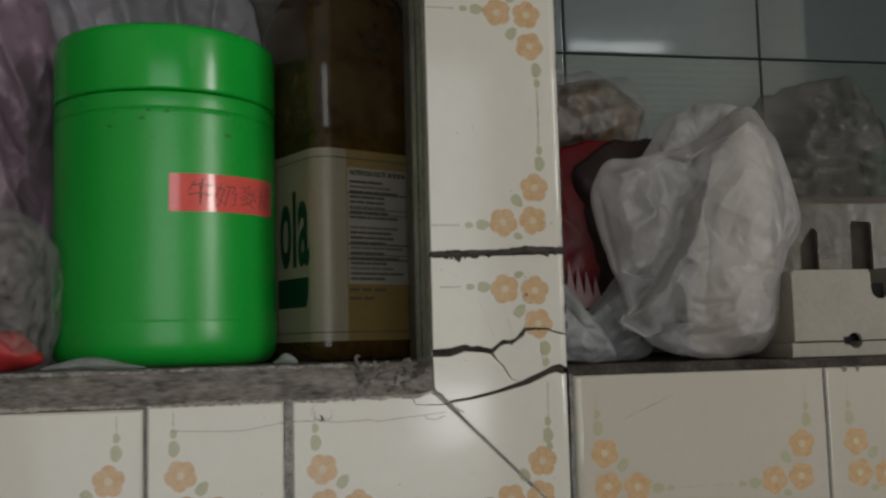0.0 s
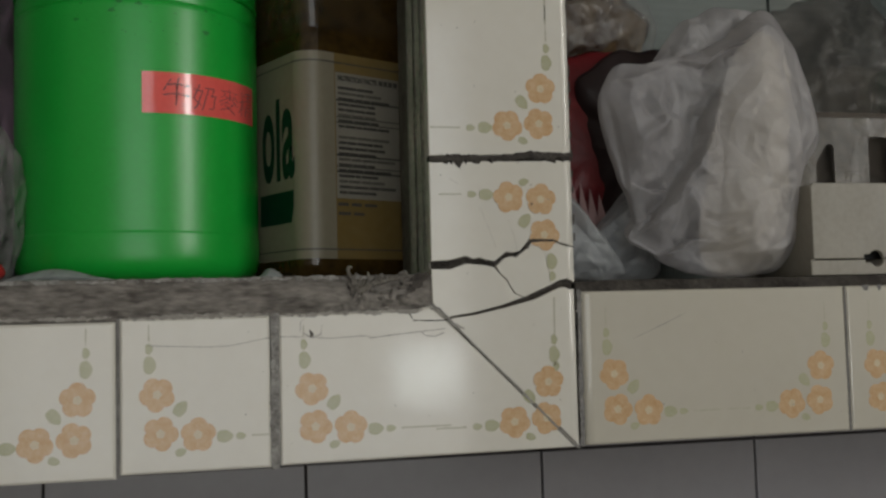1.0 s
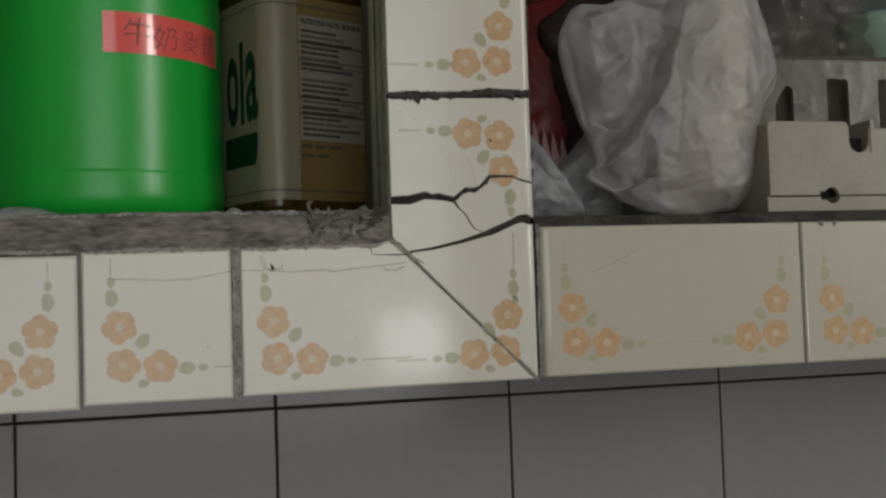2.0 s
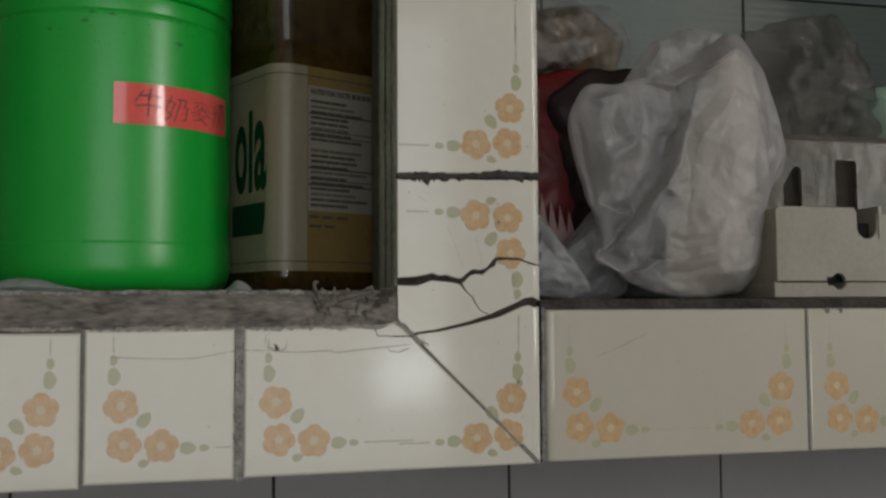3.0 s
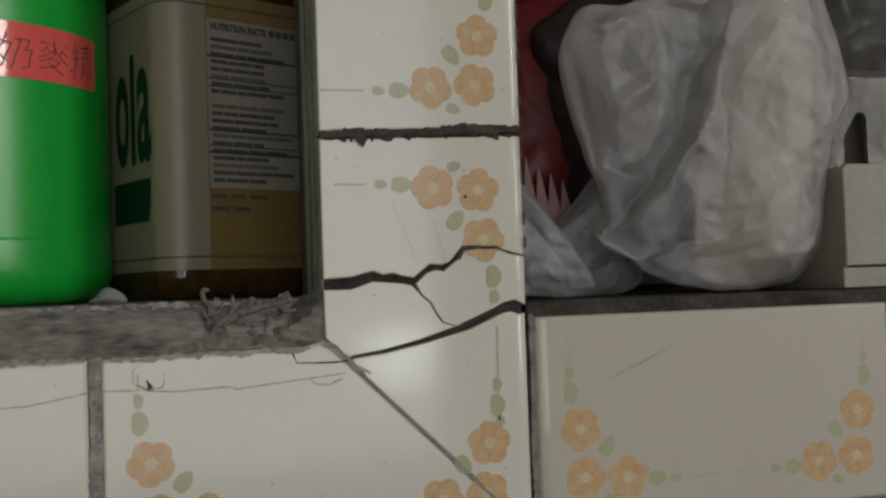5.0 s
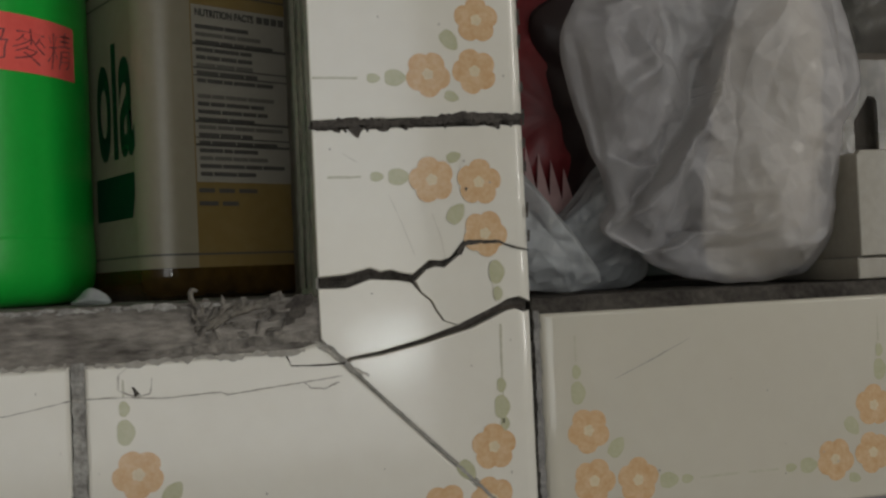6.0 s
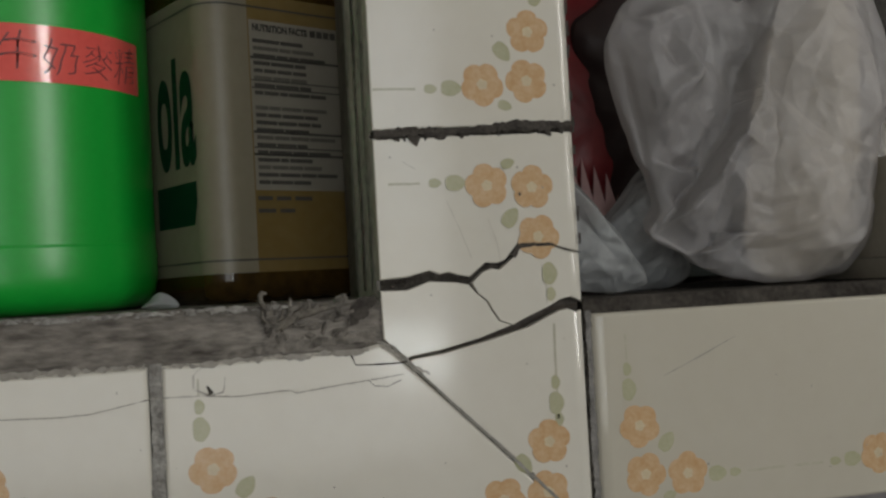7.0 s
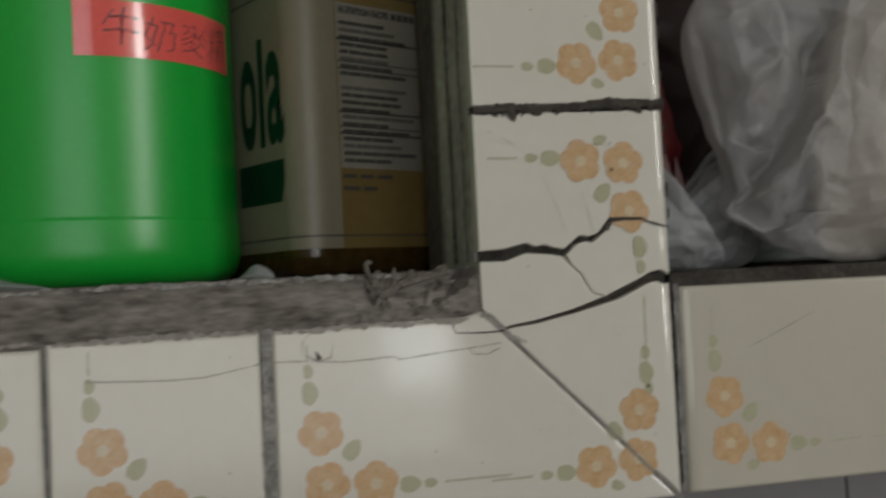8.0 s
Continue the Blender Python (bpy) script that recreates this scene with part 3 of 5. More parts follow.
bm = bmesh.new()
for k in range(11):
    u = (k + 0.8 * rng.random()) / 11
    tip = (0.0430 + 0.030 * u ** 1.2, 0.0012 + 0.001 * rng.random(), 1.2500 - 0.0045 * u * rng.random() - 0.0015 * rng.random())
    root = (0.0455 + 0.012 * u * rng.random(), 0.0008, 1.2395 + 0.0040 * rng.random())
    mid = tuple((a + b) / 2 + d for a, b, d in zip(tip, root, (0.0036 * (rng.random() - 0.6), -0.0010, 0.0030 * (rng.random() - 0.4))))
    strand((root, mid, tip), 0.00045 + 0.0011 * rng.random() ** 2, bm)
for v in bm.verts:
    v.co += 0.0003 * Vector((noise.noise(v.co * 500), 0, noise.noise(v.co * 450)))
strand(((0.0440, 0.0005, 1.2478), (0.0423, -0.0002, 1.2512), (0.0428, -0.0003, 1.2535), (0.0446, 0.0002, 1.2532)), 0.0010, bm)
part("fibre_clump", bm, FIBRE, masonry, "pale fibrous clump torn from the mortar", smooth=True)
for path, wide, y, m, note in (([(0.0425, 1.2492), (0.0436, 1.2460), (0.0430, 1.2430), (0.0442, 1.2392)], [0.0020, 0.0012, 0.0018, 0.0006], 0.0004, SOOT, "deep gap in the cement"),
                               ([(0.0735, 1.2400), (0.0765, 1.2440), (0.0790, 1.2475), (0.0840, 1.2490)], [0.0015, 0.0065, 0.0060, 0.0030], 0.0007, SOOT, "sooty stain in the corner"),
                               ([(0.0300, 1.2325), (0.0450, 1.2335), (0.0600, 1.2345), (0.0830, 1.2360)], [0.0010, 0.0028, 0.0034, 0.0040], 0.0010, CEMENT, "dark dirty band")):
    part("ledge_stain", strip(path, wide, y, None, 0.0014, path[0][0] * 77), m, masonry, note)
x = -0.26
while x < 0.040:
    w = 0.004 + 0.016 * rng.random()
    part("plaster_flake", strip([(x, 1.2476), (x + w * 0.5, 1.2480 + 0.0005 * rng.random()), (x + w, 1.2477)], [0.0004, 0.0010 + 0.0016 * rng.random(), 0.0004], 0.0008, None, 0.0010, x * 50), CEMENT_PALE, masonry)
    x += w + 0.006 * rng.random()
for x0, x1 in ((-0.240, -0.072), (-0.066, 0.002), (0.008, 0.080)):
    part("mortar_smear", strip([(x0, ZL - 0.0004), (x0 * 0.6 + x1 * 0.4, ZL + 0.0002), (x1, ZL + 0.0004)], [0.0009, 0.0020, 0.0012], -0.0012 if x1 < -0.07 else -0.0004, None, 0.0016, x1 * 31), SMEAR, masonry, "thin smear of mortar over the tile edge")

# ---- the flowered facing tiles ----


def flower(bm, x, z, r, y, turn):
    n, ring = 60, []
    mid = bm.verts.new((x, y, z))
    for i in range(n):
        a = 2 * math.pi * i / n
        rr = r * (0.76 + 0.24 * abs(math.cos(2.5 * (a + turn))) ** 0.55 + 0.03 * noise.noise(Vector((math.cos(a) * 2 + x * 90, math.sin(a) * 2, z * 90))))
        ring.append(bm.verts.new((x + rr * math.cos(a), y, z + rr * math.sin(a))))
    for i in range(n):
        bm.faces.new((mid, ring[i - 1], ring[i]))


def leaf(bm, x, z, rx, rz, y, turn=0.0):
    ring = []
    for i in range(18):
        a = 2 * math.pi * i / 18
        u, v = rx * math.cos(a) * (1 + 0.12 * math.cos(3 * a)), rz * math.sin(a)
        ring.append(bm.verts.new((x + u * math.cos(turn) - v * math.sin(turn), y, z + u * math.sin(turn) + v * math.cos(turn))))
    bm.faces.new(ring)


def motif(tile, cx, cz, sx, sz, along=0.030, up=0.026, scale=1.0, face=0.0):
    """The corner print of three flowers with leaves and stems; sx and sz point from the corner into the tile."""
    f, g, c, s = (bmesh.new() for _ in range(4))
    spots = ((0.0168, 0.0378), (0.0182, 0.0190), (0.0358, 0.0178))
    for k, (u, v) in enumerate(spots):
        x, z = cx + sx * u * scale, cz + sz * v * scale
        flower(f, x, z, 0.0085 * scale, face - 0.00012, 0.3 + k * 0.9 + sx + 0.4 * sz)
        flower(c, x, z, 0.0022 * scale, face - 0.00020, k)
    for u, v, rx, rz, turn in ((0.0275, 0.0305, 0.0042, 0.0030, 0.9), (0.0482, 0.0165, 0.0040, 0.0031, 0.0), (0.0560, 0.0163, 0.0025, 0.0018, 0.0),
                               (0.0132, 0.0520, 0.0030, 0.0044, 0.0), (0.0130, 0.0598, 0.0018, 0.0027, 0.0), (0.0275, 0.0098, 0.0028, 0.0020, 0.3)):
        leaf(g, cx + sx * u * scale, cz + sz * v * scale, rx * scale, rz * scale, face - 0.00010, turn * sx * sz)
    if along:
        strip([(cx + sx * 0.0615, cz + sz * 0.0163), (cx + sx * (0.0615 + along), cz + sz * 0.0163)], 0.0009, face - 0.00010, s, 0.0003, cx)
    if up:
        strip([(cx + sx * 0.0130, cz + sz * 0.0635), (cx + sx * 0.0130, cz + sz * (0.0635 + up))], 0.0007, face - 0.00010, s, 0.0003, cz)
    part("printed_flowers", f, ORANGE, tile, "orange printed flowers")
    part("printed_leaves", g, GREEN, tile, "olive printed leaves")
    part("printed_flower_centres", c, PALE, tile)
    if along or up:
        part("printed_stem", s, STEM, tile)
    else:
        s.free()


def face_tile(outline, front=0.0, round_by=0.0016, name="tile", label="", glaze=None, nosing=None, way=1):
    """A glazed tile; nosing: the x of an upright edge that is rounded over, way: on which side of the tile it lies."""
    bm = plate(outline, front, front + BACK, round_by)
    if nosing is not None:
        reach, cuts = 0.0052, 7
        for k in range(cuts):
            x = nosing - way * reach * (1 - k / cuts)
            bmesh.ops.bisect_plane(bm, geom=bm.verts[:] + bm.edges[:] + bm.faces[:], plane_co=(x, 0, 0), plane_no=(1, 0, 0))
        for v in bm.verts:
            u = (v.co.x - nosing) * way / reach + 1
            if u > 0 and v.co.y < front + BACK - 0.0005:
                v.co.y += 0.0030 * (1 - math.sqrt(max(0.0, 1 - min(1.0, u) ** 2 * 0.96)))
    ob = part(name, bm, glaze or GLAZE, masonry, label)
    if nosing is not None:
        ob.data.polygons.foreach_set("use_smooth", [p.normal.y < -0.1 and (p.center.x - nosing) * way / reach + 1 > 0.02 for p in ob.data.polygons])
    return ob


def rect(x0, x1, z0, z1):
    return [(x0, z0), (x1, z0), (x1, z1), (x0, z1)]


motif(face_tile(rect(-0.2265, -0.0701, ZB - 0.0015, ZL - 0.0015), -0.0008), -0.0705, ZB - 0.001, -1, 1, 0.020, 0.008, face=-0.0008)
motif(face_tile(rect(-0.3850, -0.2285, ZB - 0.0015, ZL - 0.001)), -0.3850, ZB, 1, 1, 0.020, 0.008)
motif(face_tile(rect(-0.0684, 0.0030, ZB, ZL)), -0.0678, ZB, 1, 1, 0.008, 0.008)
corner = face_tile([(0.0072, ZB + 0.0005), (0.1612, ZB + 0.0015), (0.0925, 1.2262), (0.0848, ZL + 0.0030), (0.0780, ZL + 0.0012), (0.0072, ZL)])
motif(corner, 0.0065, ZB, 1, 1, 0.026, 0.006)
motif(corner, 0.1635, ZB - 0.0015, -1, 1, 0.016, 0.0)
r_tile = face_tile(rect(0.1665, 0.3238, ZB + 0.0020, ZR), label="yellowed cream glazed tile, dimmed for light falloff", glaze=GLAZE_YELLOWED_DIM, nosing=0.1665, way=-1)
motif(r_tile, 0.1668, ZB + 0.0012, 1, 1, 0.017, 0.010)
motif(r_tile, 0.3236, ZB + 0.0012, -1, 1, 0.013, 0.010)
r_next = face_tile(rect(0.3251, 0.4830, ZB + 0.0020, ZR), label="yellowed cream glazed tile, dimmed for light falloff", glaze=GLAZE_YELLOWED_DIM)
motif(r_next, 0.3258, ZB + 0.0012, 1, 1, 0.030, 0.010)
def ragged(x0, z0, x1, z1, n, amp, seed):
    """Points along a broken tile edge."""
    return [(x0 + (x1 - x0) * i / n, z0 + (z1 - z0) * i / n + amp * (noise.noise(Vector((i * 0.9, seed, 0))) + 0.7 * noise.noise(Vector((i * 2.3, seed, 4))))) for i in range(n + 1)]


up_tile = face_tile([*ragged(PX0, 1.3108, PX1, 1.3122, 26, 0.0008, 2.0), (PX1, 1.4665), (PX0, 1.4665)], -0.0003, 0.0007, nosing=PX1)
motif(up_tile, PX1, 1.3095, -1, 1, 0.016, 0.020, face=-0.0003)
motif(up_tile, PX1, 1.4690, -1, -1, 0.016, 0.020, face=-0.0003)
face_tile(rect(PX0, PX1, 1.4690, 1.6200), -0.0003)

# the broken pillar tile, in four pieces with open cracks between them
C1_TOP = [(PX0, 1.2558), (0.0955, 1.2563), (0.1041, 1.2583), (0.1080, 1.2568), (0.1115, 1.2574), (0.1150, 1.2562), (0.1195, 1.2554), (0.1259, 1.2603), (0.1303, 1.2599), (0.1337, 1.2610), (0.1392, 1.2671), (0.1508, 1.2666), (0.1575, 1.2642), (PX1, 1.2628)]
C1_LOW = [(PX0, 1.2519), (0.0957, 1.2517), (0.1039, 1.2545), (0.1146, 1.2535), (0.1189, 1.2527), (0.1246, 1.2570), (0.1280, 1.2580), (0.1313, 1.2575), (0.1376, 1.2623), (0.1395, 1.2648), (0.1531, 1.2655), (0.1575, 1.2636), (PX1, 1.2623)]
GAP = [(0.1200, 1.2526), (0.1222, 1.2489), (0.1259, 1.2457), (0.1275, 1.2423), (0.1301, 1.2383), (0.1352, 1.2364)]
C2_TOP = [(0.0935, 1.2262), (0.0955, 1.2273), (0.1067, 1.2288), (0.1221, 1.2323), (0.1378, 1.2376), (0.1505, 1.2428), (0.1545, 1.2449), (0.1591, 1.2457), (PX1, 1.2435)]
C2_LOW = [(0.0942, 1.2251), (0.0962, 1.2264), (0.1077, 1.2277), (0.1241, 1.2310), (0.1410, 1.2352), (0.1537, 1.2407), (0.1572, 1.2413), (0.1605, 1.2400), (PX1 - 0.0005, 1.2405)]
LOW_LABEL = "broken piece of cream glazed tile"
top_piece = face_tile([*ragged(PX1, 1.3090, PX0, 1.3076, 26, 0.0007, 8.0), *C1_TOP], 0.0002, 0.0007, "tile_fragment", LOW_LABEL, nosing=PX1)
motif(top_piece, PX1 - 0.0002, 1.3070, -1, -1, 0.012, 0.0)
face_tile([*C1_LOW[:4], (0.1189, 1.2525), *[(x - 0.0003, z) for x, z in GAP[1:]], *C2_TOP[4:0:-1][1:], C2_TOP[0], (0.0858, 1.2342)], 0.0004, 0.0005, "tile_fragment", LOW_LABEL)
face_tile([(0.1203, 1.2531), *C1_LOW[5:], *C2_TOP[:3:-1], *[(x + 0.0003, z) for x, z in GAP[:0:-1]]], 0.0003, 0.0005, "tile_fragment", LOW_LABEL, nosing=PX1)
low_piece = face_tile([*C2_LOW, (PX1 - 0.0005, ZB + 0.0030), (0.1632, ZB + 0.0020)], 0.0001, 0.0005, "tile_fragment", LOW_LABEL, nosing=PX1 - 0.0005)
bm = bmesh.new()
strip([(0.1512, 1.236), (0.1510, 1.2000)], 0.0008, -0.00002, bm, 0.0003, 3)
part("printed_stem", bm, STEM, low_piece)
bm = bmesh.new()
leaf(bm, 0.1512, 1.1998, 0.0018, 0.0027, -0.00002)
part("printed_leaves", bm, GREEN, low_piece)


def line_part(name, path, wide, y, material, label="", jitter=0.0002, seed=0.0):
    return part(name, strip(path, wide, y, None, jitter, seed), material, masonry, label)


# mortar and dirt behind the cracks, grouted joints, hairlines and scratches
part("crack_bed", box(PX0 + 0.001, PX1 - 0.001, BACK - 0.0012, BACK, 1.2285, 1.3120), SOOT, masonry, "black dirt deep in the cracks")
line_part("crack_dirt", [(PX0 + 0.0005, 1.2537), (0.0960, 1.2540), (0.1040, 1.2562), (0.1190, 1.2540), (0.1260, 1.2588), (0.1310, 1.2588)], [0.0016, 0.0022, 0.0026, 0.0018, 0.0016, 0.0010], 0.0034, BED_DIRT, "crumbly grey dirt in the crack", 0.0016, 2.0)
line_part("crack_dirt", [(0.1077, 1.2280), (0.1241, 1.2312), (0.1400, 1.2356), (0.1537, 1.2415), (0.1620, 1.2422)], [0.0004, 0.0007, 0.0010, 0.0012, 0.0014], 0.0046, JOINT_DARK, "grey dirt in the crack", 0.0012, 4.0)
line_part("crack_dirt", [(PX0 + 0.001, 1.2553), (0.0960, 1.2558), (0.1041, 1.2576), (0.1080, 1.2562), (0.1115, 1.2568), (0.1190, 1.2548)], [0.0010, 0.0014, 0.0016, 0.0012, 0.0016, 0.0008], 0.0016, BED_DIRT, "crumbly grey mortar at the crack edge", 0.0016, 22.0)
line_part("mitre_joint", [(0.0830, 1.2338), (0.0890, 1.2315), (0.0938, 1.2257), (0.1628, 1.1562)], [0.0006, 0.0012, 0.0011, 0.0012], -0.00045, MITRE, "grey grout line of the mitred corner", 0.0004, 5.0)
line_part("grout_smear", [(0.0840, 1.2322), (0.0905, 1.2290), (0.0960, 1.2235), (0.1020, 1.2205)], [0.0006, 0.0016, 0.0022, 0.0006], -0.00030, HAIR, "smeared pale grout", 0.0010, 6.0)
for x, wide, z0, z1, m in ((-0.0692, 0.0016, ZB - 0.001, ZL, GROUT), (0.0051, 0.0043, ZB - 0.001, ZL + 0.001, CEMENT_PALE), (0.1653, 0.0022, ZB + 0.002, 1.2400, GROUT), (0.3245, 0.0012, ZB + 0.002, ZR, GROUT), (-0.2275, 0.0022, ZB, ZL, GROUT)):
    line_part("grout_joint", [(x, z0), (x - 0.0001, z0 * 0.6 + z1 * 0.4), (x + 0.0003, z0 * 0.3 + z1 * 0.7), (x + 0.0002, z1)], [wide, wide * 1.12, wide * 0.9, wide], 0.0003 if m is CEMENT_PALE else 0.0009, m, "dirty grey grout joint", 0.0006, x * 9)
part("joint_dirt", box(PX0 + 0.0004, PX1 - 0.0004, 0.0022, BACK, 1.3060, 1.3130), SOOT, masonry, "black dirt in the open joint")
for k in range(9):
    x = PX0 + 0.004 + 0.0085 * k
    line_part("joint_mortar", [(x - 0.005, 1.3088 + 0.0004 * k ** 0.7), (x, 1.3092 + 0.0003 * k), (x + 0.004, 1.3090 + 0.00035 * k)], [0.0006, 0.0020 + 0.0012 * rng.random(), 0.0006], 0.0014, GROUT if k % 3 else SOOT, "", 0.0010, k * 3.1)
for z, wide, seed in ((0.0, 0.0019, 31.0), (0.0006, 0.0026, 37.0)):
    path = [(PX0 + 0.0005 + 0.0130 * k, 1.3086 + z + 0.00045 * k + 0.0005 * math.sin(k * 2.3 + seed)) for k in range(7)]
    line_part("joint_soot", path, [wide * (0.5 + 0.9 * rng.random()) for _ in path], -0.0006 - z, SOOT, "ragged black dirt over the joint", 0.0015, seed)
bm = bmesh.new()
for k in range(46):
    u = rng.random()
    size = 0.0005 + 0.0011 * rng.random() ** 2
    m = Matrix.LocRotScale((PX0 + 0.001 + 0.0755 * u, 0.0004 + 0.0004 * rng.random(), 1.3080 + 0.0030 * u + 0.0030 * (rng.random() - 0.5)), Euler((0, rng.random() * 3, 0)), (size * 2.0, 0.0009, size))
    bmesh.ops.create_icosphere(bm, subdivisions=1, radius=1.0, matrix=m)
for v in bm.verts:
    v.co += 0.0006 * Vector((noise.noise(v.co * 900), 0.2 * noise.noise(v.co * 700), noise.noise(v.co * 800)))
part("joint_crumbs", bm, SOOT, masonry, "black crumbs packed in the open joint")
line_part("joint_chip", [(0.0985, 1.3085), (0.1015, 1.3080), (0.1045, 1.3090)], [0.001, 0.0062, 0.001], -0.0006, SOOT, "chipped dark spot", 0.0016, 11.0)
line_part("joint_chip", [(0.128, 1.3112), (0.140, 1.3122), (0.154, 1.3118), (0.1635, 1.3112)], [0.0008, 0.0030, 0.0024, 0.0010], -0.0007, SOOT, "dark chipped edge", 0.0014, 12.0)
line_part("hairline_crack", [(-0.0560, 1.2170), (-0.0448, 1.2163), (-0.0272, 1.2155), (-0.0163, 1.2158), (-0.0034, 1.2180), (0.0041, 1.2195), (0.0183, 1.2191), (0.0327, 1.2179), (0.0508, 1.2187), (0.0534, 1.2175), (0.0706, 1.2193), (0.0810, 1.2201), (0.0925, 1.2213)], 0.00038, -0.00022, HAIR, "fine hairline crack", 0.0003, 1.0)
line_part("hairline_crack", [(0.0790, 1.2202), (0.0815, 1.2178), (0.0860, 1.2172), (0.0915, 1.2192)], 0.00045, -0.00022, HAIR, "fine hairline crack", 0.0003, 8.0)
line_part("dark_crack", [(0.0733, 1.2310), (0.0737, 1.2290), (0.0748, 1.2262)], [0.0006, 0.0006, 0.0003], -0.00024, SOOT, "short dark crack", 0.0003, 9.0)
line_part("dark_crack", [(0.0748, 1.2259), (0.0850, 1.2254), (0.0938, 1.2256)], [0.0003, 0.0006, 0.0009], -0.0005, SOOT, "short dark crack", 0.0003, 10.0)
line_part("dark_crack", [(0.1365, 1.2620), (0.1393, 1.2660), (0.1450, 1.2662), (0.1520, 1.2661), (0.1575, 1.2639), (0.1636, 1.2625)], [0.0016, 0.0019, 0.0013, 0.0010, 0.0006, 0.0003], -0.0005, SOOT, "dark crack through the printed flower", 0.0005, 19.0)
line_part("glaze_chip", [(0.0182, 1.2262), (0.0180, 1.2214), (0.0231, 1.2191), (0.0279, 1.2197), (0.0288, 1.2250)], [0.0002, 0.0003, 0.0008, 0.0005, 0.0002], -0.00023, HAIR, "small chip in the glaze", 0.0006, 13.0)
line_part("glaze_chip", [(0.0225, 1.2225), (0.0240, 1.2195)], [0.0005, 0.0018], -0.00026, SOOT, "small dark chip in the glaze", 0.0005, 14.0)
line_part("glaze_scratch", [(0.1951, 1.2129), (0.2112, 1.2194), (0.2264, 1.2261)], [0.0001, 0.0005, 0.0002], -0.00022, HAIR, "faint scratch", 0.0002, 15.0)
for path, seed in (([(0.112, 1.284), (0.117, 1.272), (0.1205, 1.262)], 41.0), ([(0.1275, 1.277), (0.1305, 1.268), (0.1315, 1.261)], 43.0), ([(0.0960, 1.2990), (0.1010, 1.2960)], 47.0), ([(0.021, 1.2290), (0.0178, 1.2262), (0.0176, 1.2215)], 53.0)):
    line_part("hairline_crack", path, 0.00028, -0.00030, FAINT, "faint hairline in the glaze", 0.0002, seed)
for x, w in ((0.3375, 0.0050), (0.3462, 0.0044)):
    line_part("glaze_chip", [(x, ZR + 0.0004), (x + 0.0004, ZR - 0.0028)], [w, w * 0.4], -0.00024, GROUT, "grey chipped spot at the tile edge", 0.0010, x)
bm = bmesh.new()
for k in range(30):
    x = rng.choice((rng.uniform(-0.06, 0.16), rng.uniform(0.09, 0.16), rng.uniform(0.17, 0.32)))
    z = rng.uniform(1.165, 1.225) if not 0.09 < x < 0.16 else rng.uniform(1.165, 1.42)
    leaf(bm, x, z, 0.00035 * (0.5 + rng.random()), 0.00035 * (0.5 + rng.random()), -0.0010)
part("grime_specks", bm, HAIR, masonry, "fine specks of grime")
leafy = bmesh.new()
leaf(leafy, 0.1405, 1.2855, 0.0005, 0.0007, -0.0006)
part("burn_speck", leafy, SOOT, masonry, "tiny dark speck")
# worn edge along the pillar
for k in range(22):
    z = 1.262 + 0.0092 * k + 0.004 * rng.random()
    if rng.random() < 0.6:
        line_part("edge_chip", [(PX1 - 0.0004, z), (PX1 - 0.0001, z + 0.003 + 0.004 * rng.random())], 0.0010, 0.0002, SOOT, "", 0.0006, k)

# ---- things in the shelf opening with the canister ----
CX, CY, CR, LEDGE = -0.0673, 0.1160, 0.0702, 1.2495
can = thing("plastic_canister", (CX, CY, LEDGE), "bright green round plastic canister with a screw lid", "canister")
body = part("body", lathe([(CR - 0.014, LEDGE), (CR - 0.0095, LEDGE + 0.0006), (CR - 0.0060, LEDGE + 0.0022), (CR - 0.0032, LEDGE + 0.0048), (CR - 0.0014, LEDGE + 0.0082), (CR - 0.0006, LEDGE + 0.0120), (CR - 0.0003, LEDGE + 0.0150), (CR - 0.0003, LEDGE + 0.0262), (CR - 0.0004, LEDGE + 0.0268), (CR - 0.0007, LEDGE + 0.0273), (CR - 0.0007, LEDGE + 0.0280), (CR - 0.0007, LEDGE + 0.0300), (CR - 0.0007, LEDGE + 0.1490), (CR - 0.0007, LEDGE + 0.1508), (CR - 0.0008, LEDGE + 0.1514),
                           (CR - 0.0017, LEDGE + 0.1519), (CR - 0.0017, LEDGE + 0.1525), (CR - 0.0008, LEDGE + 0.1530), (CR - 0.0006, LEDGE + 0.1540), (CR - 0.0006, LEDGE + 0.1618), (CR - 0.0008, LEDGE + 0.1626), (CR - 0.004, LEDGE + 0.1634)], (CX, CY)), CAN, can, "satin green plastic body", smooth=True)
part("lid", lathe([(CR - 0.003, LEDGE + 0.1638), (CR - 0.0004, LEDGE + 0.1642), (CR - 0.0001, LEDGE + 0.1655), (CR + 0.0000, LEDGE + 0.1670), (CR + 0.0000, LEDGE + 0.1975), (CR - 0.0002, LEDGE + 0.1995), (CR - 0.0008, LEDGE + 0.2022), (CR - 0.0020, LEDGE + 0.2038), (CR - 0.004, LEDGE + 0.2048), (CR - 0.012, LEDGE + 0.2055), (CR - 0.014, LEDGE + 0.2045)], (CX, CY)), CAN_LID, can, "glossy green screw lid", smooth=True)


def wrap(bm, radius, angle0, z0):
    """Bends a flat drawing, x to the right and y up, round the canister; angle0 is where x = 0 lies."""
    for v in bm.verts:
        a = angle0 + v.co.x / radius
        r = radius + v.co.z
        v.co = Vector((CX + r * math.cos(a), CY + r * math.sin(a), z0 + v.co.y))
    return bm


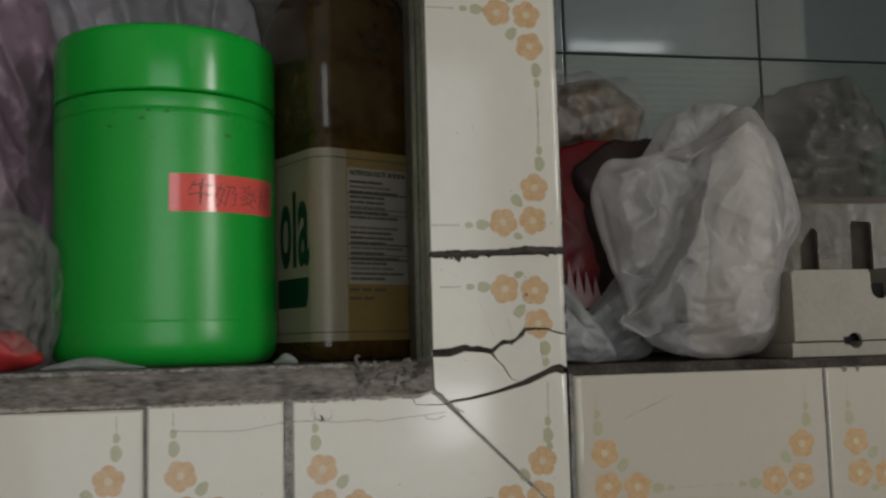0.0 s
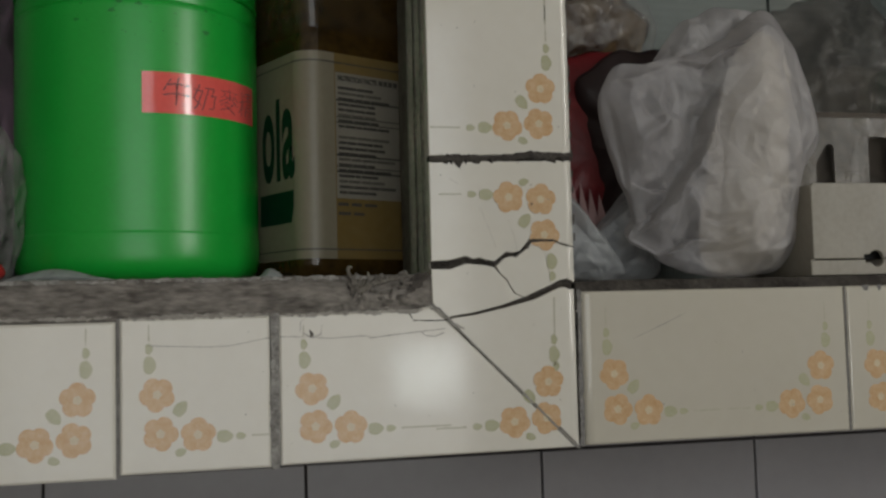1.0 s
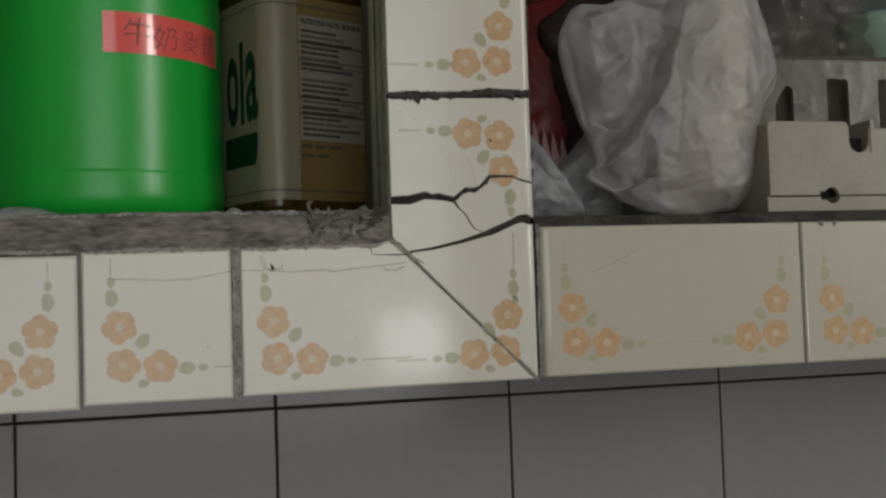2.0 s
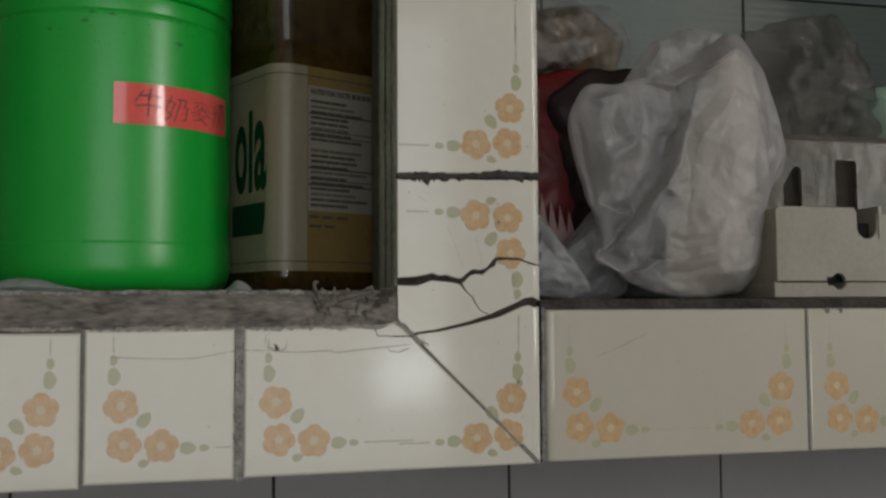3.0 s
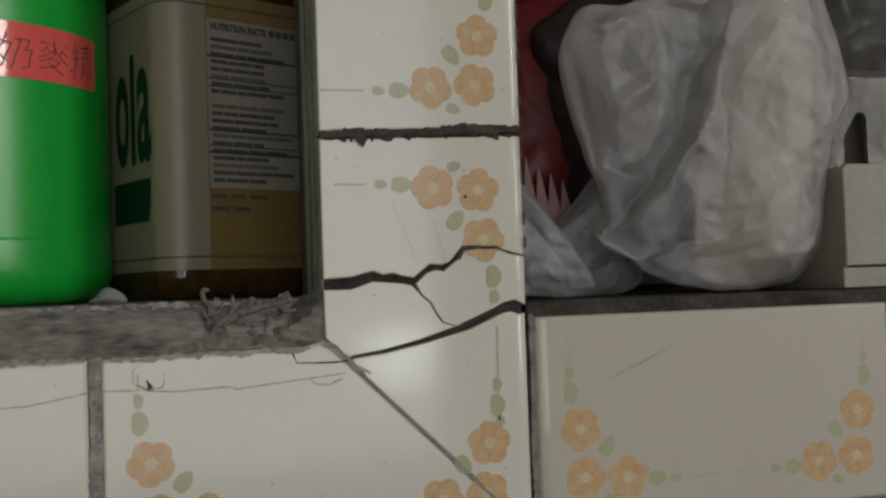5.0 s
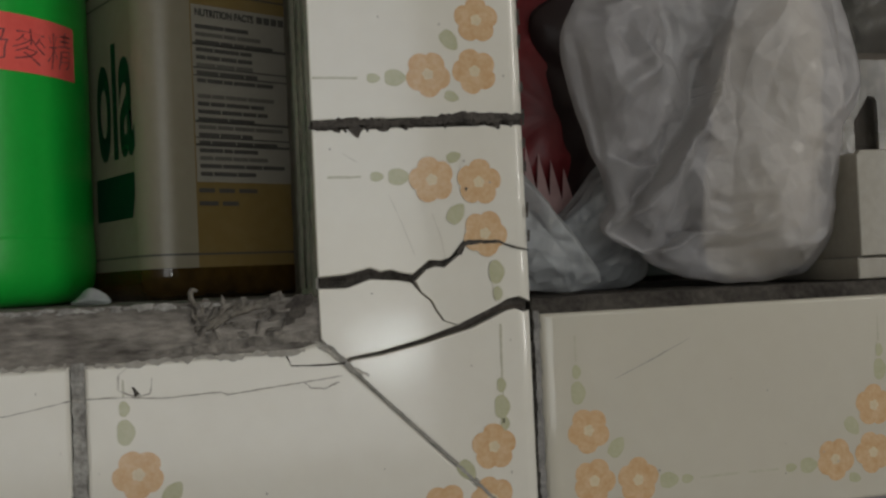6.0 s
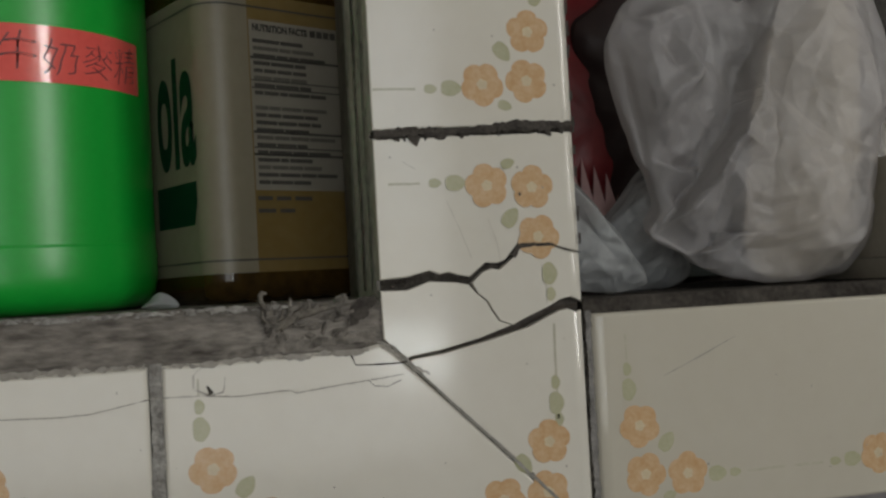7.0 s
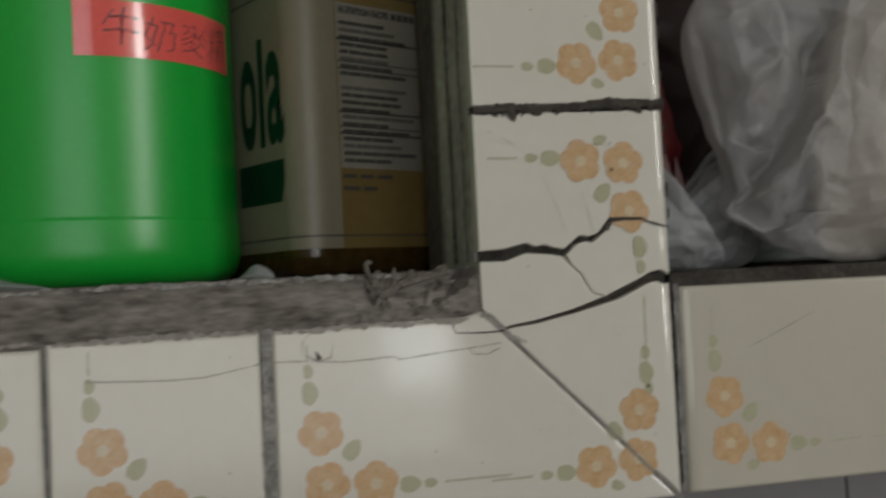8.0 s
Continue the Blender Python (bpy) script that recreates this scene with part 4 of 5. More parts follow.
def flat_grid(x0, x1, z0, z1, nx, nz, up):
    bm = bmesh.new()
    g = [[bm.verts.new((x0 + (x1 - x0) * i / nx, z0 + (z1 - z0) * j / nz, up)) for j in range(nz + 1)] for i in range(nx + 1)]
    for i in range(nx):
        for j in range(nz):
            bm.faces.new((g[i][j], g[i + 1][j], g[i + 1][j + 1], g[i][j + 1]))
    return bm


def letters(text, size, up=0.0, squeeze=1.0, bold=0.0, spacing=1.0):
    """Lettering as a flat mesh, from x = 0, with a fine grid of cuts so that it can be bent."""
    cu = bpy.data.curves.new("lettering", "FONT")
    cu.body, cu.size, cu.offset, cu.space_character = text, size, bold, spacing
    ob = bpy.data.objects.new("lettering", cu)
    scene.collection.objects.link(ob)
    me = bpy.data.meshes.new_from_object(ob.evaluated_get(bpy.context.evaluated_depsgraph_get()))
    bm = bmesh.new()
    bm.from_mesh(me)
    bpy.data.objects.remove(ob)
    for v in bm.verts:
        v.co = Vector((v.co.x * squeeze, v.co.y, up))
    return bm


scuffs = bmesh.new()
for k in range(26):
    u, v, w = 0.085 * rng.random() - 0.035, 0.126 + 0.026 * rng.random() ** 0.6, 0.0005 + 0.0018 * rng.random() ** 3
    ring = [scuffs.verts.new((u + w * (1 + 0.5 * math.sin(3 * a + k)) * math.cos(a), v + 0.6 * w * math.sin(a), 0.00012)) for a in (math.pi * i / 5 for i in range(10))]
    scuffs.faces.new(ring)
part("scuff_marks", wrap(scuffs, CR - 0.0007, math.radians(-88.0), LEDGE), CAN_DIRT, can, "dull dark green scuffs under the lid")
A0 = math.radians(-84.6)
tape = flat_grid(0.0, 0.0800, 0.0, 0.0226, 40, 4, 0.0003)
for v in tape.verts:
    v.co.y += 0.024 * v.co.x
sticker = part("sticker", wrap(tape, CR - 0.0007, A0, 1.3402), STICKER, can, "coral pink handwritten paper sticker", smooth=True)
bm = letters("牛奶麥精", 0.0158, 0.00042, 1.08, -0.00027)
for v in bm.verts:
    u = v.co.x
    v.co.x = u + 0.0098 + 0.10 * (v.co.y - 0.006) + 0.0005 * math.sin(v.co.y * 520 + u * 90)
    v.co.y = v.co.y * (1.0 + 0.10 * math.sin(u * 130)) + 0.0052 + 0.0009 * math.sin(u * 210) + 0.024 * u
part("handwriting", wrap(bm, CR - 0.0007, A0, 1.3402), INK, sticker, "black handwritten characters")

# the square oil bottle, turned on the ledge
BX, BY, BT = 0.0470, 0.1290, math.radians(26)


def rounded_square(half, r, n=8):
    pts = []
    for k in range(4):
        a0 = math.pi / 2 * k
        c = Vector((math.cos(a0 + math.pi / 4), math.sin(a0 + math.pi / 4))) * (half - r) * math.sqrt(2)
        pts += [c + r * Vector((math.cos(a0 + math.pi / 2 * i / n), math.sin(a0 + math.pi / 2 * i / n))) for i in range(n + 1)]
    return pts


def turned(p):
    return Vector((BX + p.x * math.cos(BT) - p.y * math.sin(BT), BY + p.x * math.sin(BT) + p.y * math.cos(BT)))


def loft(levels):
    bm = bmesh.new()
    rows = []
    for half, r, z in levels:
        rows.append([bm.verts.new((*turned(p), z)) for p in rounded_square(half, r)])
    for a, b in zip(rows, rows[1:]):
        for i in range(len(a)):
            bm.faces.new((a[i - 1], a[i], b[i], b[i - 1]))
    bm.faces.new(rows[0])
    bm.faces.new(rows[-1])
    return bm


H, RR = 0.0415, 0.013
bottle = thing("oil_bottle", (BX, BY, LEDGE), "square clear bottle of dark amber oil with a cream label", "bottle")
part("bottle_body", loft([(H - 0.004, RR, LEDGE), (H - 0.0005, RR, LEDGE + 0.004), (H, RR, LEDGE + 0.010), (H, RR, LEDGE + 0.140), (H - 0.0015, RR, LEDGE + 0.146), (H - 0.0015, RR, LEDGE + 0.156), (H, RR, LEDGE + 0.162), (H, RR, LEDGE + 0.225), (H - 0.006, RR + 0.002, LEDGE + 0.245), (0.024, 0.022, LEDGE + 0.272), (0.016, 0.0155, LEDGE + 0.285), (0.016, 0.0155, LEDGE + 0.300)]), OIL, bottle, "amber oil showing dark through clear plastic", smooth=True)
part("cap", loft([(0.019, 0.0185, LEDGE + 0.298), (0.019, 0.0185, LEDGE + 0.318), (0.018, 0.0175, LEDGE + 0.320)]), CAP, bottle, smooth=True)


bm = loft([(H + 0.0015 + 0.0010 * math.sin(k * 1.9), RR + 0.001, LEDGE + 0.150 + 0.008 * k) for k in range(12)])
for v in bm.verts:
    v.co += 0.0022 * Vector((noise.noise(Vector((v.co.x * 170, v.co.y * 170, v.co.z * 26))), noise.noise(Vector((v.co.x * 150, v.co.y * 150 + 7, v.co.z * 30))), 0))
part("film_wrap", bm, FILM_FINE, bottle, "loose crinkled clear film", smooth=True)


def bottle_face(p, up):
    """A point of a drawing wrapped round the bottle: p.x runs along the outline from the corner that faces the room, to the right
    if positive, and p.y is the height."""
    r, flat = RR + up, 2 * (H - RR)
    quarter = math.pi / 2 * RR
    s, a = p.x, -math.pi * 0.75
    cx, cy = -(H - RR), -(H - RR)
    if abs(s) <= quarter / 2:
        a += s / RR
        return Vector((*turned(Vector((cx + r * math.cos(a), cy + r * math.sin(a)))), p.y))
    if s > 0:
        return Vector((*turned(Vector((cx + s - quarter / 2, cy - r))), p.y))
    return Vector((*turned(Vector((cx - r, cy - s - quarter / 2))), p.y))


def on_bottle(bm, up):
    for v in bm.verts:
        v.co = bottle_face(v.co, up)
    return bm


Q = math.pi / 4 * RR
LZ0, LZ1 = 1.2625, 1.3855
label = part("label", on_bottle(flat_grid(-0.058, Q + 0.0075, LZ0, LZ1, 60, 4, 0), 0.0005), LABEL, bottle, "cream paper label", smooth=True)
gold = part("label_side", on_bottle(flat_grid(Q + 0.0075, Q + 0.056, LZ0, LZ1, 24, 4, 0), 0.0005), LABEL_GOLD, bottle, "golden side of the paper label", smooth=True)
bm = on_bottle(flat_grid(-0.058, Q + 0.056, LZ1 - 0.0062, LZ1 - 0.0054, 60, 1, 0), 0.0008)
part("label_rule", bm, PRINT, label)
bm = on_bottle(flat_grid(-0.058, Q + 0.056, LZ0 + 0.0052, LZ0 + 0.0060, 60, 1, 0), 0.0008)
part("label_rule", bm, PRINT, label)
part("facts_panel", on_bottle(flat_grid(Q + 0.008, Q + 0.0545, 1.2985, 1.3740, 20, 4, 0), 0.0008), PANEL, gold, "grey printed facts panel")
bm = letters("NUTRITION FACTS", 0.0042, 0.0, 0.78, 0.00022)
right = max(v.co.x for v in bm.verts)
for v in bm.verts:
    v.co = Vector((v.co.x + Q + 0.0095, v.co.y + 1.3692, 0))
part("panel_heading", on_bottle(bm, 0.0011), PRINT, gold, "dark printed heading")
for k in range(4):
    x = Q + 0.0110 + right + 0.0036 * k
    part("print_bar", on_bottle(flat_grid(x, x + 0.0029, 1.3691, 1.3722, 2, 1, 0), 0.0011), PRINT, gold)
z = 1.3655
for k in range(20):
    if k in (3, 6, 7, 13, 15, 16):
        thick = 0.0011 if k in (3, 13, 16) else 0.0006
        part("panel_rule", on_bottle(flat_grid(Q + 0.008, Q + 0.054, z + 0.0010, z + 0.0010 + thick, 10, 1, 0), 0.0011), PRINT, gold)
    x = Q + 0.0095 + (0.024 if k == 8 else 0)
    while x < Q + 0.044 - 0.012 * rng.random():
        w = 0.004 + 0.010 * rng.random()
        part("print_bar", on_bottle(flat_grid(x, x + w, z - 0.0017, z, 2, 1, 0), 0.0011), PRINT_FAINT if k % 4 == 1 else PRINT, gold)
        x += w + 0.0005
    z -= 0.0033
for zz, words in ((1.2940, 3), (1.2885, 2)):
    x = Q + 0.0085
    for k in range(words):
        w = 0.006 + 0.004 * rng.random()
        part("print_bar", on_bottle(flat_grid(x, x + w, zz, zz + 0.0018, 3, 1, 0), 0.0011), PRINT, gold)
        x += w + 0.002
edge = -0.0082
for sign, wide, high in (("a", 0.0145, 0.0425), ("l", 0.0046, 0.0500), ("o", 0.0150, 0.0425)):
    bm = letters(sign, 0.05, 0.0, 1.0, 0.0012)
    x0, x1 = min(v.co.x for v in bm.verts), max(v.co.x for v in bm.verts)
    z0, z1 = min(v.co.y for v in bm.verts), max(v.co.y for v in bm.verts)
    for v in bm.verts:
        v.co = Vector((edge - wide + (v.co.x - x0) / (x1 - x0) * wide, 1.3105 + (v.co.y - z0) / (z1 - z0) * high, 0))
    part("product_letter", on_bottle(bm, 0.0008), PRINT_GREEN, label, "tall dark green letter")
    edge -= wide + 0.0022
bm = flat_grid(-0.050, -0.0095, 1.2845, 1.3035, 20, 2, 0)
for v in bm.verts:
    if v.co.y < 1.29:
        v.co.x -= 0.003 * (v.co.x > -0.02)
part("green_block", on_bottle(bm, 0.0008), PRINT_GREEN, label, "dark green printed block")

# ---- plastic bags beside and behind the canister ----
lone("hanging_film_bag", pillow([(-0.205, 1.252), (-0.02, 1.252), (0.00, 1.40), (-0.02, 1.53), (-0.12, 1.55), (-0.200, 1.53)], 0.1855, 0.008, 0.004, 21.0, 0.40, 30,
                                 folds=[(-0.195, 1.53, -0.165, 1.43, 0.010, 0.010), (-0.150, 1.54, -0.120, 1.46, 0.008, 0.008), (-0.110, 1.545, -0.090, 1.455, 0.009, 0.009), (-0.070, 1.54, -0.060, 1.46, 0.007, 0.008), (-0.035, 1.53, -0.045, 1.45, 0.008, 0.009)], nr=50, na=180), BAG_GREY, "grey lilac plastic film bag slumped behind the canister", "plastic bag", smooth=True)
lone("mauve_film_bag", pillow([(-0.206, 1.252), (-0.165, 1.2515), (-0.146, 1.30), (-0.140, 1.40), (-0.142, 1.47), (-0.17, 1.53), (-0.204, 1.52)], 0.145, 0.045, 0.03, 31.0, 0.65, 26,
                               folds=[(-0.150, 1.49, -0.138, 1.39, 0.006, 0.006), (-0.185, 1.50, -0.150, 1.415, 0.006, 0.009), (-0.195, 1.46, -0.158, 1.385, 0.009, -0.008), (-0.195, 1.43, -0.155, 1.350, 0.007, 0.007), (-0.170, 1.40, -0.150, 1.330, 0.010, -0.008)], nr=46, na=170), BAG_MAUVE, "dull mauve plastic bag standing beside the canister", "plastic bag", smooth=True)
clear = thing("clear_plastic_bag", (-0.17, 0.07, LEDGE), "crinkled clear plastic bag holding something red", "plastic bag")
part("film", pillow([(-0.205, 1.2505), (-0.135, 1.2500), (-0.1275, 1.275), (-0.1240, 1.300), (-0.1280, 1.325), (-0.145, 1.340), (-0.185, 1.345), (-0.206, 1.32)], 0.075, 0.045, 0.03, 41.0, 0.78, 34), BAG_CLEAR, clear, smooth=True)
part("content", pillow([(-0.20, 1.2508), (-0.142, 1.2506), (-0.137, 1.262), (-0.150, 1.273), (-0.19, 1.278)], 0.065, 0.020, 0.015, 42.0, 0.26, 40, nr=14, na=60), RED_FOOD, clear, "bright red content", smooth=True)
lone("film_scrap", pillow([(-0.128, 1.2498), (-0.074, 1.2496), (-0.085, 1.2530), (-0.101, 1.2570), (-0.115, 1.2550)], 0.040, 0.006, 0.004, 51.0, 0.156, 60, nr=12, na=60, edge=0.001), BAG_THIN, "crumpled scrap of pale plastic film on the ledge", "plastic film", "film scraps", smooth=True)
lone("film_scrap", pillow([(-0.001, 1.2498), (0.012, 1.2496), (0.0115, 1.2530), (0.006, 1.2555), (0.002, 1.2530)], 0.052, 0.004, 0.003, 53.0, 0.13, 70, nr=12, na=60, edge=0.001), BAG_THIN, "small curl of clear plastic film on the ledge", "plastic film", "film scraps", smooth=True)

# ---- things in the other opening ----
BED = 1.2450
bag = thing("white_plastic_bag", (0.265, 0.04, BED), "crumpled translucent white plastic shopping bag, stuffed full", "plastic bag")
part("bag_body", film_bag([(0.1935, 1.3490), (0.1990, 1.3610), (0.2090, 1.3705), (0.2355, 1.3745), (0.2560, 1.3790), (0.2740, 1.3890), (0.2900, 1.4020), (0.3050, 1.4060), (0.3175, 1.3900), (0.3300, 1.3600), (0.3350, 1.3310), (0.3260, 1.3130), (0.3195, 1.2950), (0.3185, 1.2700), (0.3090, 1.2570), (0.2920, 1.2464), (0.2560, 1.2464), (0.2320, 1.2520), (0.2250, 1.2600), (0.2095, 1.2688), (0.2140, 1.2780), (0.2105, 1.2940), (0.2012, 1.3180)],
                          0.034, 0.012, 0.045, 61.0,
                          steps=[([(0.264, 1.356), (0.257, 1.334), (0.245, 1.311), (0.229, 1.289), (0.209, 1.268)], 0.0075, 0.018, -0.0080, 0.020),
                                 ([(0.207, 1.269), (0.227, 1.2605), (0.237, 1.2625), (0.243, 1.2680), (0.253, 1.2668)], -0.0065, 0.009, 0.0050, 0.010),
                                 ([(0.197, 1.352), (0.203, 1.327), (0.207, 1.316), (0.209, 1.300), (0.213, 1.277), (0.211, 1.268)], 0.0035, 0.012, -0.0060, 0.014),
                                 ([(0.210, 1.2995), (0.221, 1.2960), (0.233, 1.2965)], -0.0035, 0.007, 0.0025, 0.010),
                                 ([(0.236, 1.3725), (0.256, 1.3700), (0.270, 1.3780), (0.288, 1.3900)], 0.0035, 0.012, -0.0030, 0.008),
                                 ([(0.3065, 1.388), (0.3035, 1.360), (0.3055, 1.330), (0.3130, 1.300)], -0.0030, 0.010, 0.0030, 0.014)],
                          folds=[([(0.207, 1.316), (0.217, 1.328), (0.232, 1.335)], 0.0060, 0.0045), ([(0.228, 1.358), (0.223, 1.345), (0.231, 1.331)], 0.0070, 0.0040), ([(0.214, 1.352), (0.219, 1.338)], 0.0060, -0.0030),
                                 ([(0.240, 1.298), (0.246, 1.280), (0.252, 1.266)], 0.0055, 0.0040), ([(0.252, 1.2668), (0.262, 1.2680), (0.273, 1.2735)], 0.0040, 0.0034), ([(0.247, 1.2560), (0.257, 1.2500), (0.270, 1.2490)], 0.0040, 0.0036),
                                 ([(0.249, 1.2820), (0.260, 1.2785), (0.271, 1.2805)], 0.0035, -0.0022), ([(0.252, 1.2605), (0.264, 1.2600), (0.276, 1.2650)], 0.0035, -0.0024), ([(0.244, 1.310), (0.254, 1.304), (0.266, 1.306)], 0.0060, 0.0022),
                                 ([(0.233, 1.268), (0.236, 1.284), (0.246, 1.303)], 0.0050, -0.0030), ([(0.3260, 1.350), (0.3300, 1.332), (0.3220, 1.318)], 0.0050, 0.0040), ([(0.236, 1.366), (0.240, 1.350), (0.236, 1.338)], 0.0090, -0.0035),
                                 ([(0.280, 1.2520), (0.291, 1.2600), (0.306, 1.2640)], 0.0050, 0.0022), ([(0.300, 1.300), (0.297, 1.268)], 0.0060, 0.0016), ([(0.198, 1.330), (0.203, 1.306)], 0.0045, 0.0025), ([(0.200, 1.362), (0.216, 1.362), (0.232, 1.368)], 0.0050, 0.0025),
                                 ([(0.213, 1.290), (0.222, 1.276)], 0.0045, 0.0022), ([(0.259, 1.345), (0.254, 1.320), (0.259, 1.312)], 0.0040, 0.0022), ([(0.285, 1.398), (0.300, 1.390), (0.313, 1.372)], 0.0070, 0.0022)],
                          swell=[((0.291, 1.388), (0.290, 1.266), 0.030, 0.012), ((0.216, 1.350), (0.222, 1.312), 0.026, 0.007)]), BAG_WHITE, bag, "crumpled white film", smooth=True)
part("content", pillow([(0.258, 1.252), (0.300, 1.250), (0.314, 1.270), (0.316, 1.330), (0.320, 1.372), (0.306, 1.396), (0.288, 1.386), (0.272, 1.350), (0.262, 1.310)], 0.038, 0.017, 0.03, 67.0, 0.06, 18,
                        folds=[(0.291, 1.388, 0.290, 1.266, 0.032, 0.007)], nr=40, na=150, edge=0.002), BUNDLE, bag, "cream bundle showing through the film", smooth=True)
part("gathered_top", pillow([(0.2340, 1.3700), (0.2416, 1.3857), (0.2536, 1.4002), (0.2711, 1.4096), (0.2943, 1.4119), (0.3090, 1.4060), (0.2950, 1.3850), (0.2650, 1.3680)], 0.050, 0.012, 0.012, 63.0, 0.45, 30, nr=34, na=150, edge=0.003), BAG_WHITE, bag, "thin see-through gathered top", smooth=True)
lone("thin_film_bag", pillow([(0.168, 1.2470), (0.199, 1.2468), (0.2045, 1.252), (0.196, 1.2655), (0.184, 1.281), (0.170, 1.296), (0.160, 1.290), (0.158, 1.260)], 0.030, 0.012, 0.012, 71.0, 0.286, 40, folds=[(0.168, 1.292, 0.192, 1.262, 0.006, 0.005)], nr=26, na=110, edge=0.002), BAG_THIN, "corner of a thin whitish plastic bag beside the pillar", "plastic bag", smooth=True)
lone("thin_film_bag", pillow([(0.186, 1.2470), (0.242, 1.2468), (0.240, 1.275), (0.232, 1.302), (0.222, 1.300), (0.204, 1.281), (0.192, 1.268)], 0.070, 0.014, 0.012, 73.0, 0.39, 40, folds=[(0.196, 1.270, 0.230, 1.298, 0.005, 0.004), (0.205, 1.255, 0.236, 1.280, 0.008, 0.004)], nr=26, na=110, edge=0.002), BAG_THIN, "folded thin plastic bag in the shade of the white one", "plastic bag", smooth=True)
packet = thing("red_snack_packet", (0.205, 0.11, BED), "dark red foil packet with a pale spiky print", "snack packet")
part("packet_film", pillow([(0.172, 1.2475), (0.232, 1.2475), (0.252, 1.320), (0.262, 1.392), (0.215, 1.396), (0.180, 1.376), (0.168, 1.310)], 0.110, 0.022, 0.03, 81.0, 0.156, 24, nr=30, na=120), RED_FILM, packet, smooth=True)
# Blackish form added to fill the dark strip between packet and white bag.
part("dark_infill", pillow([(0.216, 1.2480), (0.250, 1.2480), (0.264, 1.330), (0.268, 1.390), (0.232, 1.393), (0.2040, 1.374), (0.2060, 1.335), (0.2130, 1.300)], 0.095, 0.016, 0.012, 83.0, 0.15, 24, nr=24, na=100), DARK_INFILL, packet, "blackish form added beside the packet", smooth=True)
bm = bmesh.new()
for k in range(7):
    x = 0.183 + 0.0062 * k
    z0, h = 1.290 - 0.001 * k, 0.030 - 0.0026 * k
    v = [bm.verts.new(p) for p in ((x - 0.0042, 0.0815 + 0.0004 * k, z0 - 0.006), (x + 0.0042, 0.0815 + 0.0004 * k, z0 - 0.006), (x - 0.0012, 0.0845 + 0.0004 * k, z0 + h))]
    bm.faces.new(v)
part("spiky_print", bm, PINKISH, packet, "pale pink spiky print")
lone("brown_snack_packet", pillow([(0.165, 1.385), (0.225, 1.380), (0.262, 1.398), (0.2700, 1.4196), (0.2610, 1.4378), (0.2400, 1.4474), (0.2143, 1.4447), (0.1850, 1.440), (0.160, 1.42)], 0.128, 0.026, 0.03, 91.0, 0.30, 22, nr=34, na=130), BAG_BROWN, "glossy brown packet lying on the red one", "snack packet", smooth=True)
lone("clear_wrap", pillow([(0.165, 1.392), (0.225, 1.388), (0.268, 1.400), (0.276, 1.423), (0.266, 1.442), (0.242, 1.452), (0.205, 1.450), (0.160, 1.43)], 0.128, 0.031, 0.035, 93.0, 0.52, 38, nr=34, na=130), BAG_CLEAR, "loose clear wrap round the brown packet", "plastic film", smooth=True)
lone("smoky_plastic_bag", pillow([(0.340, 1.30), (0.45, 1.30), (0.485, 1.36), (0.480, 1.40), (0.468, 1.432), (0.457, 1.452), (0.441, 1.459), (0.405, 1.452), (0.372, 1.440), (0.358, 1.424), (0.350, 1.39), (0.342, 1.35)], 0.140, 0.030, 0.030, 101.0, 0.85, 34, folds=[(0.368, 1.440, 0.440, 1.456, 0.007, 0.007), (0.392, 1.440, 0.405, 1.395, 0.006, 0.006), (0.432, 1.440, 0.418, 1.390, 0.008, -0.006), (0.450, 1.430, 0.462, 1.390, 0.006, 0.006)], nr=44, na=170), BAG_SMOKE, "smoky grey translucent plastic bag slumped at the back", "plastic bag", smooth=True)
lone("mint_lid_tub", lathe([(0.026, 1.2465), (0.030, 1.250), (0.031, 1.375), (0.034, 1.377), (0.034, 1.401), (0.032, 1.403)], (0.500, 0.150), 48), MINT, "pale mint plastic tub", "tub", smooth=True)

# the slotted plastic box with its upright back
caddy = thing("slotted_plastic_box", (0.37, 0.05, BED), "aged white plastic holder with rounded slots and a keyhole", "plastic holder")


def arc(cx, cz, r, a0, a1, n=8):
    return [(cx + r * math.cos(radians(a0 + (a1 - a0) * i / n)), cz + r * math.sin(radians(a0 + (a1 - a0) * i / n))) for i in range(n + 1)]


BXL, BZT = 0.3105, 1.2985
front = [(BXL, 1.2545), *arc(0.3510, 1.2545, 0.0046, 180, 0)[:1], (0.3434, 1.2545), (0.3434, 1.2567), (0.3468, 1.2567), *arc(0.3510, 1.2545, 0.0046, 150, 0), (0.440, 1.2545), (0.440, BZT - 0.004),
         *[(0.3790, BZT - 0.004), (0.3775, BZT - 0.004)], *arc(0.3710, 1.2865, 0.0065, 0, -180), (0.3645, BZT - 0.003), (0.3628, BZT), (BXL + 0.002, BZT), (BXL, BZT - 0.002)]
front = [p for i, p in enumerate(front) if i != 1]
body_front = part("front_panel", plate(front, 0.0070, 0.0095, 0.0007), BOX, caddy)
base_outline = [(BXL - 0.0025, BED), (0.442, BED), (0.442, 1.2538), *arc(0.3510, 1.2540, 0.0042, 0, -150), (0.3468, 1.2522), (0.3434, 1.2522), (0.3434, 1.2538), (BXL - 0.0025, 1.2538)]
part("base", plate(base_outline, 0.0060, 0.090, 0.0008), BOX, caddy)
part("side_panel", box(BXL, BXL + 0.0025, 0.0095, 0.088, 1.2540, BZT - 0.001), BOX, caddy)
part("side_panel", box(0.4375, 0.440, 0.0095, 0.088, 1.2540, BZT - 0.004), BOX, caddy)
